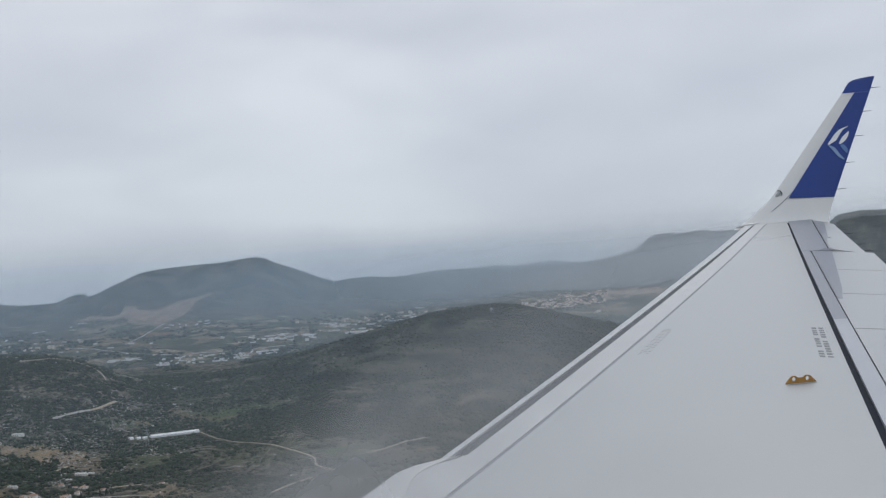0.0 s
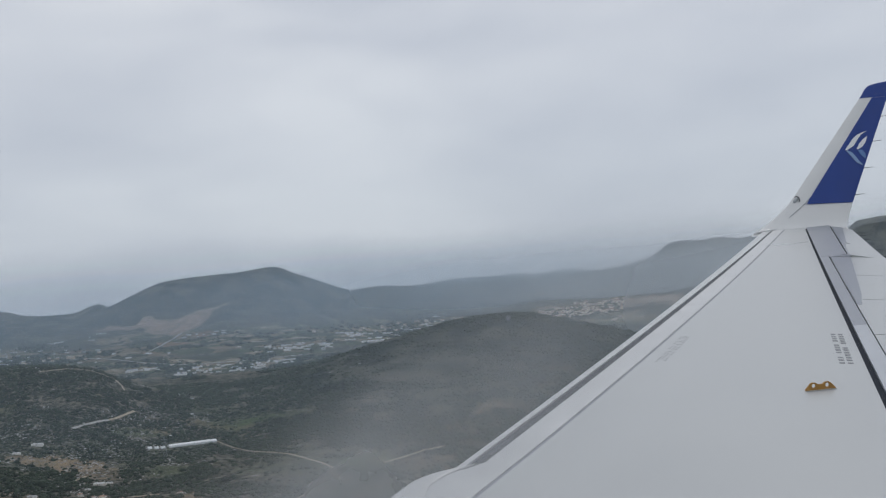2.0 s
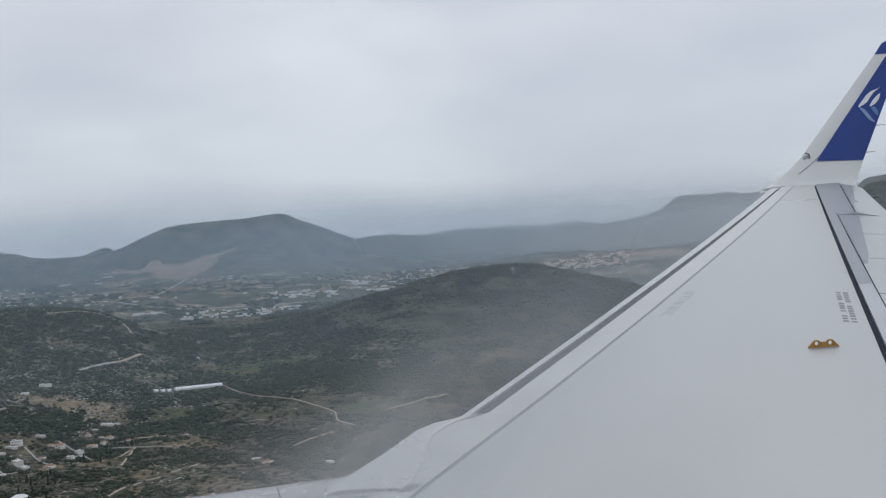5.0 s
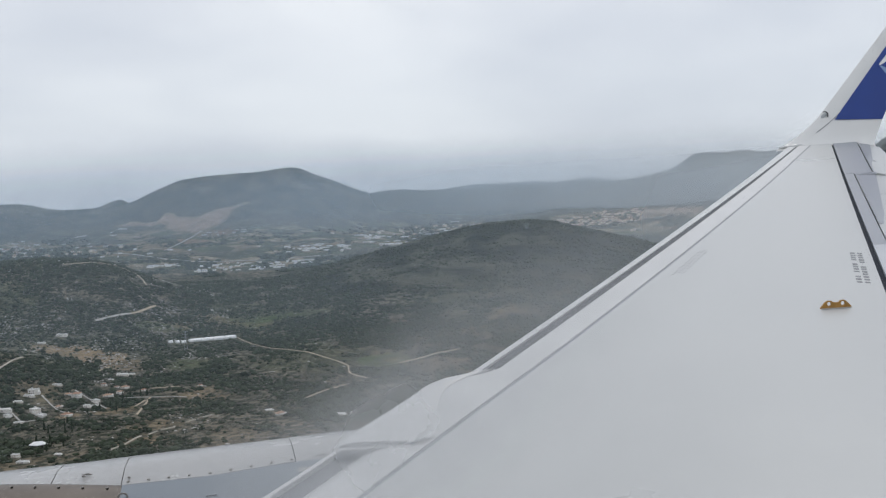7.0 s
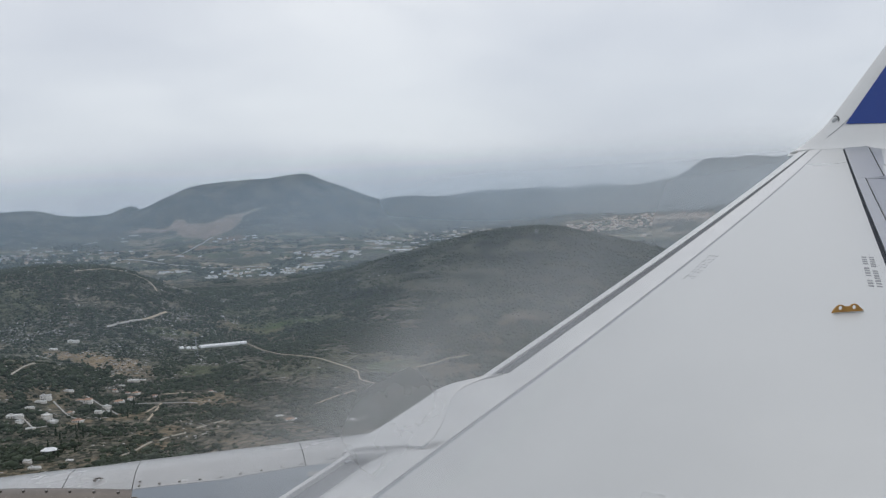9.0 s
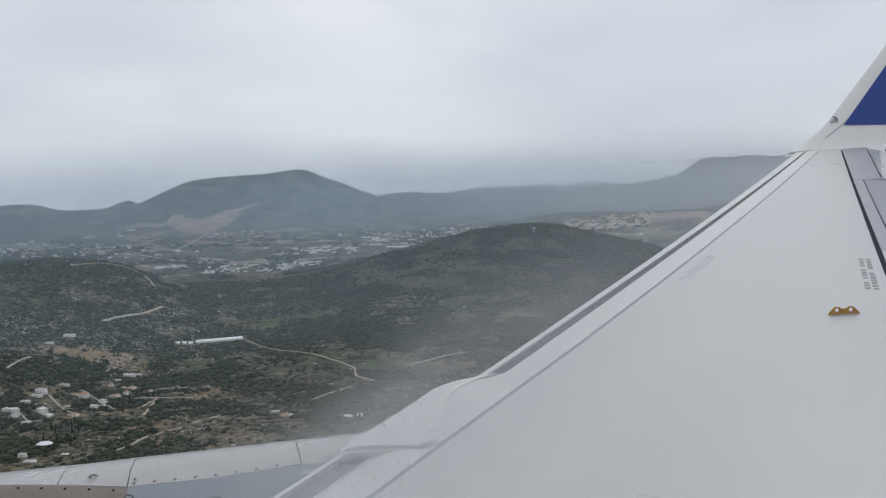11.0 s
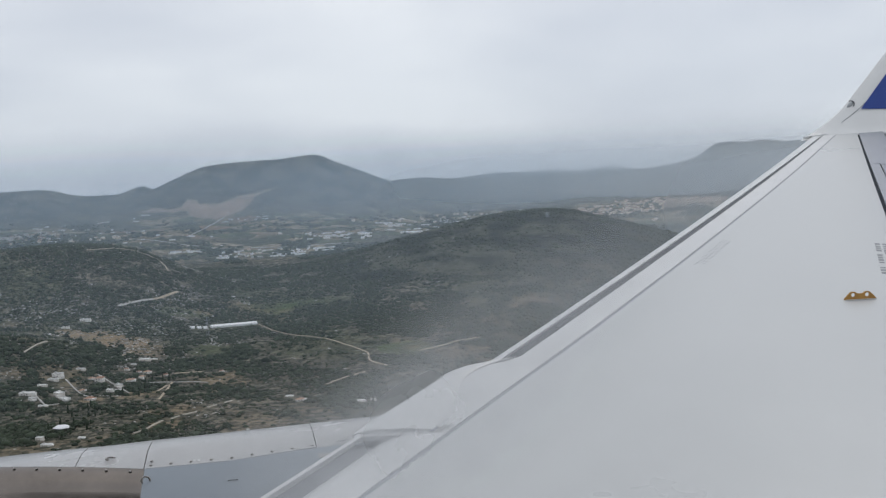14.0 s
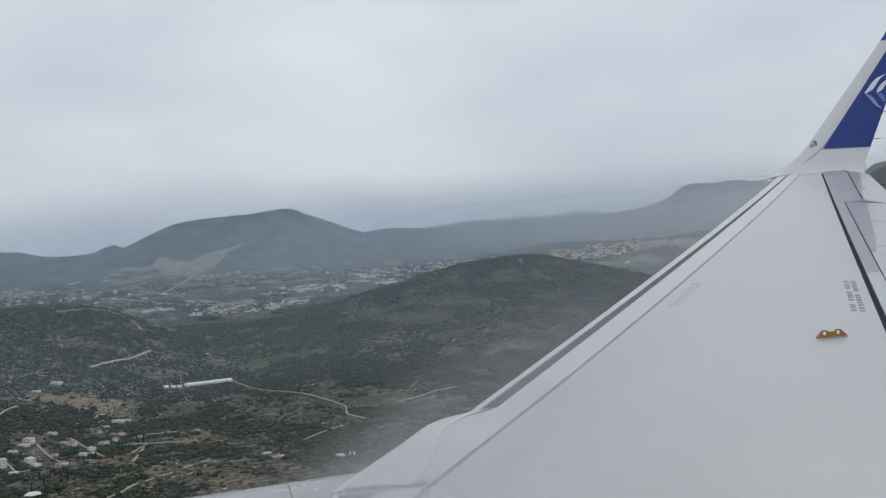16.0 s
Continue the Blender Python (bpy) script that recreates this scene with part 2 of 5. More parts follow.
def terrain(x, y):
    r = np.hypot(x, y)
    az = np.clip(np.arctan2(x, y), -1.05, 1.05)
    u = LENS * np.tan(az)
    base = terrain_base(r)
    rough = fbm(x, y, 420, 5, 3) - 0.5
    gully = np.abs(fbm(x + 90 * rough, y, 300, 4, 8) - 0.5) * 2
    z = base + 8 * rough
    near_left = ridge(r, -262 + 48 * bell(u, -900, 300, 200), 1800, 330, 300, base)
    left_hill = ridge(r, smooth_interp(u, *LEFT_HILL, 12), 2420, 430, 300, base)
    centre = ridge(r, smooth_interp(u, *CENTRE, 14), 2720, 520, 330, base)
    left_range = ridge(r, smooth_interp(u, *LEFT_RANGE, 4), 4480, 330, 300, base)
    mountain = ridge(r, smooth_interp(u, *MOUNTAIN, 5), 4300, 430, 400, base)
    fore_ridge = ridge(r, smooth_interp(u, *FORE, 5), 4230, 300, 240, base)
    far_ridge = ridge(r, smooth_interp(u, *FAR, 4), 4700, 300, 240, base)
    mid_hump = ridge(r, -80 + 66 * bell(u, 262, 95, 140), 4250, 200, 250, base)
    right = ridge(r, smooth_interp(u, *RIGHT, 4), 4400, 310, 400, base)
    east = ridge(r, smooth_interp(u, [640, 690, 735, 765, 810, 860, 1000, 1400], [-170, -150, 40, 62, 66, 64, 56, 40], 5), 3000, 420, 300, base)
    town_slope = ridge(r, smooth_interp(u, [60, 130, 200, 260, 340, 430, 500, 600], [-75, -56, -46, -40, -36, -36, -44, -70], 12), 3970, 330, 200, base)
    steps = np.clip((r - 3650) / 200, 0, 1) * np.clip((4150 - r) / 120, 0, 1) * np.clip((u + 150) / 80, 0, 1) * np.clip((150 - u) / 60, 0, 1)
    z = z + 50 * steps * np.clip(fbm(x, y * 1.4, 330, 3, 57) - 0.42, 0, 1) * 2
    for (hill, s), amount in ((near_left, 10), (left_hill, 16), (centre, 22), (left_range, 34), (far_ridge, 26), (mountain, 62), (mid_hump, 24), (fore_ridge, 30), (right, 60), (town_slope, 4), (east, 24)):
        lift = np.clip((hill - base) / 120, 0, 1) * (1 - s ** 6)
        hill = hill - amount * lift * gully
        k = 8.0
        top = np.maximum(z, hill)
        z = top + k * np.exp(-np.abs(z - hill) / k) * 0.35
    return z + 3.0 * (fbm(x, y, 40, 3, 21) - 0.5)


def spot(bearing, r):
    """The place on the ground at a bearing (on the drawing plane) and a distance."""
    a = math.atan2(bearing, LENS)
    x, y = r * math.sin(a), r * math.cos(a)
    return Vector((x, y, float(terrain(np.array([x]), np.array([y]))[0])))


# ---- ground sheet ----
def ground_material():
    m = bpy.data.materials.new("mediterranean_scrubland")
    m.use_nodes = True
    n, l = m.node_tree.nodes, m.node_tree.links
    p = n["Principled BSDF"]
    p.inputs["Roughness"].default_value = 0.95
    p.inputs["Specular IOR Level"].default_value = 0.1
    co = n.new("ShaderNodeTexCoord")

    def noise_fac(scale, detail, lo, hi, rough=0.6, stretch=None):
        t = n.new("ShaderNodeTexNoise")
        t.inputs["Scale"].default_value, t.inputs["Detail"].default_value, t.inputs["Roughness"].default_value = scale, detail, rough
        src = co.outputs["Object"]
        if stretch:
            mp = n.new("ShaderNodeMapping")
            mp.inputs["Scale"].default_value = stretch
            l.new(src, mp.inputs[0])
            src = mp.outputs[0]
        l.new(src, t.inputs["Vector"])
        mr = n.new("ShaderNodeMapRange")
        mr.interpolation_type = "SMOOTHSTEP"
        l.new(t.outputs["Fac"], mr.inputs[0])
        mr.inputs["From Min"].default_value, mr.inputs["From Max"].default_value = lo, hi
        return mr.outputs[0]

    def mix(fac, a, b):
        mx = n.new("ShaderNodeMixRGB")
        for i, v in ((0, fac), (1, a), (2, b)):
            if isinstance(v, tuple):
                mx.inputs[i].default_value = (*v, 1)
            elif isinstance(v, float):
                mx.inputs[i].default_value = v
            else:
                l.new(v, mx.inputs[i])
        return mx.outputs[0]

    def math_node(op, a, b):
        mn = n.new("ShaderNodeMath")
        mn.operation, mn.use_clamp = op, True
        for i, v in enumerate((a, b)):
            if isinstance(v, float):
                mn.inputs[i].default_value = v
            else:
                l.new(v, mn.inputs[i])
        return mn.outputs[0]

    def cover(name):
        a = n.new("ShaderNodeAttribute")
        a.attribute_name = name
        return a.outputs["Fac"]

    dry = mix(noise_fac(0.02, 5, 0.35, 0.7), (0.180, 0.162, 0.126), (0.080, 0.082, 0.064))
    grass = mix(noise_fac(0.05, 5, 0.3, 0.7), (0.072, 0.108, 0.040), (0.048, 0.076, 0.030))
    soil = mix(noise_fac(0.03, 5, 0.3, 0.7), (0.32, 0.24, 0.155), (0.20, 0.16, 0.10))
    scrub = mix(noise_fac(0.13, 4, 0.3, 0.7), (0.024, 0.031, 0.024), (0.040, 0.047, 0.034))
    rock = mix(noise_fac(0.2, 4, 0.3, 0.7), (0.27, 0.265, 0.25), (0.17, 0.165, 0.15))
    plots = n.new("ShaderNodeTexVoronoi")
    plots.inputs["Scale"].default_value = 0.017
    plot_map = n.new("ShaderNodeMapping")
    plot_map.inputs["Scale"].default_value, plot_map.inputs["Rotation"].default_value = (0.7, 1.25, 0.0), (0, 0, 0.4)
    l.new(co.outputs["Object"], plot_map.inputs[0])
    l.new(plot_map.outputs[0], plots.inputs["Vector"])
    plot_ramp = n.new("ShaderNodeValToRGB")
    plot_ramp.color_ramp.interpolation = "CONSTANT"
    tones = ((0.0, (0.060, 0.075, 0.045)), (0.30, (0.27, 0.215, 0.15)), (0.48, (0.095, 0.115, 0.062)), (0.62, (0.40, 0.33, 0.24)), (0.74, (0.045, 0.058, 0.040)), (0.88, (0.30, 0.185, 0.125)))
    el = plot_ramp.color_ramp.elements
    el[0].color = (*tones[0][1], 1)
    el[1].position, el[1].color = tones[-1][0], (*tones[-1][1], 1)
    for at, tone in tones[1:-1]:
        el.new(at).color = (*tone, 1)
    l.new(plots.outputs["Color"], plot_ramp.inputs[0])
    field = mix(noise_fac(0.03, 4, 0.3, 0.8), plot_ramp.outputs[0], (0.085, 0.090, 0.058))
    c = mix(cover("green"), dry, grass)
    c = mix(cover("soil"), c, soil)
    c = mix(cover("field"), c, field)
    bushes = noise_fac(0.085, 7, 0.44, 0.56, 0.68)
    c = mix(math_node("MULTIPLY", bushes, cover("scrub")), c, scrub)
    stones = noise_fac(0.11, 8, 0.50, 0.62, 0.75)
    c = mix(math_node("MULTIPLY", stones, cover("rock")), c, rock)
    wood = mix(noise_fac(0.009, 7, 0.40, 0.66, 0.66), (0.024, 0.035, 0.031), (0.096, 0.098, 0.076))
    c = mix(cover("wood"), c, wood)
    scar = mix(noise_fac(0.02, 5, 0.35, 0.65), (0.36, 0.275, 0.215), (0.24, 0.185, 0.145))
    c = mix(cover("scar"), c, scar)
    l.new(c, p.inputs["Base Color"])
    b = n.new("ShaderNodeBump")
    b.inputs["Strength"].default_value, b.inputs["Distance"].default_value = 0.6, 3.0
    l.new(bushes, b.inputs["Height"])
    l.new(b.outputs[0], p.inputs["Normal"])
    return m


def build_ground():
    fine = np.linspace(-0.62, 0.62, 640)
    rest = np.linspace(0.62, 2 * math.pi - 0.62, 90)[1:-1]
    az = np.concatenate([fine, rest])
    radii = [0.0, 60.0, 200.0, 400.0, 600.0, 760.0, 860.0]
    while radii[-1] < 4960:
        radii.append(radii[-1] + min(10.5, max(4.0, radii[-1] ** 2 / 300000)))
    radii = np.array(radii)
    A, R = np.meshgrid(az, radii)
    x, y = R * np.sin(A), R * np.cos(A)
    z = terrain(x, y)
    na, nr = len(az), len(radii)
    v = np.stack([x, y, z], -1).reshape(-1, 3)
    idx = np.arange(na * nr).reshape(nr, na)
    nxt = np.roll(idx, -1, axis=1)
    quads = np.stack([idx[:-1], nxt[:-1], nxt[1:], idx[1:]], -1)[..., ::-1].reshape(-1, 4)
    me = bpy.data.meshes.new("ground")
    me.vertices.add(len(v))
    me.vertices.foreach_set("co", v.ravel())
    me.loops.add(quads.size)
    me.loops.foreach_set("vertex_index", quads.ravel().astype(np.int32))
    me.polygons.add(len(quads))
    me.polygons.foreach_set("loop_start", np.arange(0, quads.size, 4, dtype=np.int32))
    me.update(calc_edges=True)
    me.polygons.foreach_set("use_smooth", np.ones(len(quads), dtype=bool))
    u = LENS * np.tan(np.clip(A, -1.0, 1.0))
    for name, values in land_cover(x, y, u, R, z).items():
        at = me.attributes.new(name, "FLOAT", "POINT")
        at.data.foreach_set("value", np.clip(values, 0, 1).ravel().astype(np.float32))
    me.materials.append(ground_material())
    me.validate()
    return tagged(new("ground", me), "scrub-covered valley floor and hazy hills with pale rock", "ground", kind="structure")


def patch(u, r, u0, r0, du, dr, wob, edge=0.25):
    """A field with a ragged outline, 1 inside and 0 outside."""
    d = ((u - u0) / du) ** 2 + ((r - r0) / dr) ** 2 + 1.1 * (wob - 0.5)
    return np.clip((1 - d) / edge, 0, 1)


def land_cover(x, y, u, r, z):
    wob, wob2 = fbm(x, y, 160, 4, 31), fbm(x, y, 60, 4, 47)
    green = patch(u, r, -345, 2085, 110, 55, wob2, 1.3) * 0.6 + patch(u, r, -275, 2125, 100, 50, wob2, 1.3) * 0.45 + patch(u, r, -128, 1640, 60, 55, wob) * 0.7 + patch(u, r, -523, 2000, 60, 30, wob) * 0.6 + patch(u, r, -476, 1708, 50, 40, wob) * 0.5
    green = green + 0.35 * np.clip((fbm(x, y, 240, 3, 61) - 0.52) * 8, 0, 1) * (r < 2500)
    soil = patch(u, r, -633, 1790, 50, 50, wob2, 0.5) + patch(u, r, -685, 1826, 60, 42, wob2, 0.5) * 0.8 + patch(u, r, -738, 1860, 34, 34, wob2, 0.5) * 0.8 + patch(u, r, -590, 1726, 52, 50, wob2, 0.5) * 0.6
    soil = soil + patch(u, r, -610, 1432, 46, 32, wob2) * 0.6 + patch(u, r, -455, 1480, 45, 80, wob2) * 0.45 + patch(u, r, -548, 1312, 55, 36, wob2) * 0.6 + patch(u, r, -570, 1224, 60, 27, wob2) * 0.4 + patch(u, r, -700, 1424, 26, 18, wob2) * 0.7
    soil = soil + 0.4 * np.clip((fbm(x, y, 130, 4, 71) - 0.58) * 9, 0, 1) * (r < 2400)
    plain = np.clip((r - 2850) / 150, 0, 1) * np.clip((4080 - r) / 200, 0, 1) * np.clip(2.4 - (z - terrain_base(r)) / 40, 0, 1)
    field = plain * np.clip((fbm(x, y * 2.5, 260, 4, 81) - 0.30) * 8, 0, 0.95)
    scrub = np.clip(1.05 - 0.9 * green - 0.62 * soil - 0.7 * field + 0.5 * (wob2 - 0.5), 0, 1)
    scrub = np.where(r > 3900, np.clip(scrub + 0.3, 0, 1), scrub)
    rock = np.clip((fbm(x, y, 200, 4, 91) - 0.36) * 5, 0, 1) * (r < 2550) * np.clip((r - 1380) / 350, 0.15, 1) * np.where(u < -400, 1.0, 0.25)
    # the quarry's bare face on the mountain's flank
    low = np.interp(u, [-605, -592, -583, -533, -514, -500, -487, -452, -420, -406, -385, -366, -350], [300, 293, 289, 293, 297, 284, 272, 271, 283, 296, 336, 362, 376])
    high = np.interp(u, [-605, -592, -567, -547, -516, -505, -492, -480, -450, -410, -366, -350], [296, 304, 316, 311, 316, 345, 346, 335, 323, 349, 370, 372])
    ragged = 34 * (fbm(x, y, 110, 5, 95) - 0.5)
    scar = np.clip((z + ragged - low) / 6, 0, 1) * np.clip((high - z + ragged) / 6, 0, 1) * (r > 3600) * (r < 4250) * (u > -606) * (u < -352) * 0.9
    wood = np.clip((r - 3620) / 320, 0, 0.88) + 0.95 * np.clip((u + 330) / 120, 0, 1) * np.clip((r - 2130) / 160, 0, 1) * np.clip((2900 - r) / 60, 0, 1) + 0.95 * np.clip((u - 620) / 60, 0, 1) * np.clip((r - 2300) / 100, 0, 1)
    wood = wood * (1 - 0.8 * np.clip(field, 0, 1))
    return {"wood": wood, "green": green, "soil": soil, "field": field, "scrub": scrub, "rock": rock, "scar": scar}


build_ground()


# ---- haze: upright translucent sheets, tinted to imitate aerial haze ----
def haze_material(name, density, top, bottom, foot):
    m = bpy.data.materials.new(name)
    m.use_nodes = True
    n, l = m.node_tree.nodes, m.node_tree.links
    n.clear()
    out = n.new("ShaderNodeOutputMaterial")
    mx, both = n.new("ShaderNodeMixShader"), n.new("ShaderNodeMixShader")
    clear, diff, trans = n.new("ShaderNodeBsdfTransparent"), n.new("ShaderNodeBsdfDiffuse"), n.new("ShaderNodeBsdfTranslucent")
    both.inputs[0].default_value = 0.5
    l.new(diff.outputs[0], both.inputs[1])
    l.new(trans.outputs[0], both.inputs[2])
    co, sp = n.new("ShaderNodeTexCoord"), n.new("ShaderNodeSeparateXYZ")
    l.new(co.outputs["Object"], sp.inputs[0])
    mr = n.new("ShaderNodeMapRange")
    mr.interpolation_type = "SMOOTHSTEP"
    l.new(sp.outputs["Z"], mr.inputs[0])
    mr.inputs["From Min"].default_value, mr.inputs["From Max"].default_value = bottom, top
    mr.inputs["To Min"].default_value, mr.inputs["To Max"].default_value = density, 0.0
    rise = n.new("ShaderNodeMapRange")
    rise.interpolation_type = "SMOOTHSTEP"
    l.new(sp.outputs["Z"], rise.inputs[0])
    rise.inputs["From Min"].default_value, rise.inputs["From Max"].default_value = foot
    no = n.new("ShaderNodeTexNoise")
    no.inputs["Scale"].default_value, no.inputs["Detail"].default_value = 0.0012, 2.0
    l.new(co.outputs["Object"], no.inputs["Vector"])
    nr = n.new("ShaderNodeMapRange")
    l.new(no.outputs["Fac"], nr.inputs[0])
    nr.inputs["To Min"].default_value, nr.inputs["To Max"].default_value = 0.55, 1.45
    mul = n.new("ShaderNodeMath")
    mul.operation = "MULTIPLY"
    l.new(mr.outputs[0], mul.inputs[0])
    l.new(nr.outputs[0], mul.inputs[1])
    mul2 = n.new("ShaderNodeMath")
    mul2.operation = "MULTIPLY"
    # the painted haze is denser to the east
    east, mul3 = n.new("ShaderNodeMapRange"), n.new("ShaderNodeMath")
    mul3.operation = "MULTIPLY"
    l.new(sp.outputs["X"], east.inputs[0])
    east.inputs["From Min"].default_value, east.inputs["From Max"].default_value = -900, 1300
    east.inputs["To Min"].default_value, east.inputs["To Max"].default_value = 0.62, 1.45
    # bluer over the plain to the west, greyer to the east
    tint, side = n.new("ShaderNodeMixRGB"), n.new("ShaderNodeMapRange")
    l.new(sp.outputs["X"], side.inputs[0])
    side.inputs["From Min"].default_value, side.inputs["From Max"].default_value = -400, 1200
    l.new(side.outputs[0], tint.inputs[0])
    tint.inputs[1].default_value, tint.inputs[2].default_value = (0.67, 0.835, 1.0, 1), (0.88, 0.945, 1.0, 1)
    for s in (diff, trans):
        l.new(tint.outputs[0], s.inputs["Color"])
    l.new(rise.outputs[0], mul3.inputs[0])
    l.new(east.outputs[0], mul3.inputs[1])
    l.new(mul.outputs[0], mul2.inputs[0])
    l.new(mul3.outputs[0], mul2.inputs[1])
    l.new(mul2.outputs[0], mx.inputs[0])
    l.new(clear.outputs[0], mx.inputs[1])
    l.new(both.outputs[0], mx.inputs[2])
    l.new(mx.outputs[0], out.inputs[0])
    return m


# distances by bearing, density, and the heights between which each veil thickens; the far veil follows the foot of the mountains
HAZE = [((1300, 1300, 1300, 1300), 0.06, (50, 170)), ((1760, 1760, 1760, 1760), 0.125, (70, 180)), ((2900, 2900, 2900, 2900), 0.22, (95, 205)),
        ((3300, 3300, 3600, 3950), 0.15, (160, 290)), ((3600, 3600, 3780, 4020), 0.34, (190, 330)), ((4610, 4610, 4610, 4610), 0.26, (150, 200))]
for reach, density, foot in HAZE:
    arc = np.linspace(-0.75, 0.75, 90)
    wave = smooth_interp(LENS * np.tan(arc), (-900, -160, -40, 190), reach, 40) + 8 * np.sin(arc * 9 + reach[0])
    # each curved sheet lays pale haze colour over the land behind it
    veil = grid_mesh("haze_sheet", [[(w * math.sin(a), w * math.cos(a), zz) for a, w in zip(arc, wave)] for zz in (-20.0, 900.0)],
                     haze_material("painted_haze", density, EYE_Z + (0.072 if reach[0] < 4600 else 0.05) * reach[0], EYE_Z + 0.006 * reach[0], foot), None)
    tagged(veil, "translucent bluish sheet standing in for distance haze", "haze", "valley haze", "stuff")

# ---- the cabin window that the view is seen through ----
def smeared_glass():
    """Clear acrylic with a faint pale film that is denser in one smeared band."""
    m = bpy.data.materials.new("smeared_acrylic")
    m.use_nodes = True
    n, l = m.node_tree.nodes, m.node_tree.links
    n.clear()
    out, mx, both = n.new("ShaderNodeOutputMaterial"), n.new("ShaderNodeMixShader"), n.new("ShaderNodeMixShader")
    clear, diff, trans = n.new("ShaderNodeBsdfTransparent"), n.new("ShaderNodeBsdfDiffuse"), n.new("ShaderNodeBsdfTranslucent")
    for s in (diff, trans):
        s.inputs["Color"].default_value = (0.80, 0.82, 0.84, 1)
    both.inputs[0].default_value = 0.75
    l.new(diff.outputs[0], both.inputs[1])
    l.new(trans.outputs[0], both.inputs[2])
    co, mp = n.new("ShaderNodeTexCoord"), n.new("ShaderNodeMapping")
    l.new(co.outputs["Object"], mp.inputs[0])
    mp.vector_type = "TEXTURE"
    mp.inputs["Location"].default_value = (-0.022, 0.0, -0.080)
    mp.inputs["Rotation"].default_value = (0, radians(-35), 0)
    mp.inputs["Scale"].default_value = (0.150, 1.0, 0.044)
    gr, no = n.new("ShaderNodeTexGradient"), n.new("ShaderNodeTexNoise")
    gr.gradient_type = "SPHERICAL"
    l.new(mp.outputs[0], gr.inputs[0])
    no.inputs["Scale"].default_value, no.inputs["Detail"].default_value = 22.0, 5.0
    l.new(co.outputs["Object"], no.inputs["Vector"])
    mul, ad = n.new("ShaderNodeMath"), n.new("ShaderNodeMath")
    mul.operation, ad.operation = "MULTIPLY", "MULTIPLY_ADD"
    soft_edge = n.new("ShaderNodeMapRange")
    soft_edge.interpolation_type = "SMOOTHERSTEP"
    soft_edge.inputs["From Max"].default_value = 0.85
    l.new(gr.outputs["Fac"], soft_edge.inputs[0])
    l.new(soft_edge.outputs[0], mul.inputs[0])
    l.new(no.outputs["Fac"], mul.inputs[1])
    l.new(mul.outputs[0], ad.inputs[0])
    ad.inputs[1].default_value, ad.inputs[2].default_value = 0.38, 0.006
    # a lower, fainter smear
    mp2, gr2, soft2, sum2 = n.new("ShaderNodeMapping"), n.new("ShaderNodeTexGradient"), n.new("ShaderNodeMapRange"), n.new("ShaderNodeMath")
    mp2.vector_type, gr2.gradient_type, soft2.interpolation_type, sum2.operation = "TEXTURE", "SPHERICAL", "SMOOTHERSTEP", "MULTIPLY_ADD"
    l.new(co.outputs["Object"], mp2.inputs[0])
    mp2.inputs["Location"].default_value = (-0.046, 0.0, -0.082)
    mp2.inputs["Rotation"].default_value = (0, radians(-12), 0)
    mp2.inputs["Scale"].default_value = (0.100, 1.0, 0.042)
    l.new(mp2.outputs[0], gr2.inputs[0])
    l.new(gr2.outputs["Fac"], soft2.inputs[0])
    l.new(soft2.outputs[0], sum2.inputs[0])
    sum2.inputs[1].default_value = 0.07
    l.new(ad.outputs[0], sum2.inputs[2])
    l.new(sum2.outputs[0], mx.inputs[0])
    l.new(clear.outputs[0], mx.inputs[1])
    l.new(both.outputs[0], mx.inputs[2])
    l.new(mx.outputs[0], out.inputs[0])
    return m


bm = bmesh.new()
box_bm(bm, 0.62, 0.004, 0.46)
bmesh.ops.bevel(bm, geom=[e for e in bm.edges if abs((e.verts[0].co - e.verts[1].co).y) > 0.003], offset=0.10, segments=6, affect="EDGES")
pane = part("cabin_window_pane", bm, smeared_glass(), None, smooth=False)
pane.matrix_world = pose(0, 0.30, EYE_Z, 0, 0, 0)
pane.visible_shadow = False
tagged(pane, "clear acrylic cabin window pane with pale smear", "window pane", kind="structure")

# plain fuselage side round that window, with the cabin dark behind it
CABIN = material("cabin_wall_grey", (0.42, 0.42, 0.41), 0.7, vary=0.06, scale=2, bump_scale=30)
HULL = material("fuselage_white_paint", (0.62, 0.63, 0.64), 0.35, vary=0.04, scale=1.5, bump_scale=20)


def hull(name, radius, mat, label):
    """A tube along x with an opening for the pane."""
    y0, z0 = -1.62, -0.25
    lo, hi = math.asin((-0.235 - z0) / 1.98), math.asin((0.235 - z0) / 1.98)
    angles = sorted([lo, hi, (lo + hi) / 2] + [lo - k * (2 * math.pi - (hi - lo)) / 40 for k in range(1, 40)])
    xs = [-7.5, -5, -3, -1.5, -0.315, 0, 0.315, 1.5, 3, 5, 7.5, 9.5]
    bm = bmesh.new()
    ring_v = [[bm.verts.new((x, y0 + radius * math.cos(a), z0 + radius * math.sin(a))) for a in angles] for x in xs]
    for i in range(len(xs) - 1):
        for k in range(len(angles)):
            k2 = (k + 1) % len(angles)
            mid_x = (xs[i] + xs[i + 1]) / 2
            if abs(mid_x) < 0.3 and k2 and lo - 1e-6 < (angles[k] + angles[k2]) / 2 < hi:
                continue
            bm.faces.new((ring_v[i][k], ring_v[i][k2], ring_v[i + 1][k2], ring_v[i + 1][k]))
    for ends in (ring_v[0], ring_v[-1]):
        bm.faces.new(ends)
    ob = part(name, bm, mat, None)
    ob.matrix_world = pose(0, 0, EYE_Z)
    return tagged(ob, label, "wall", kind="structure")


hull("wall_fuselage", 1.98, HULL, "plain white fuselage side round the window")
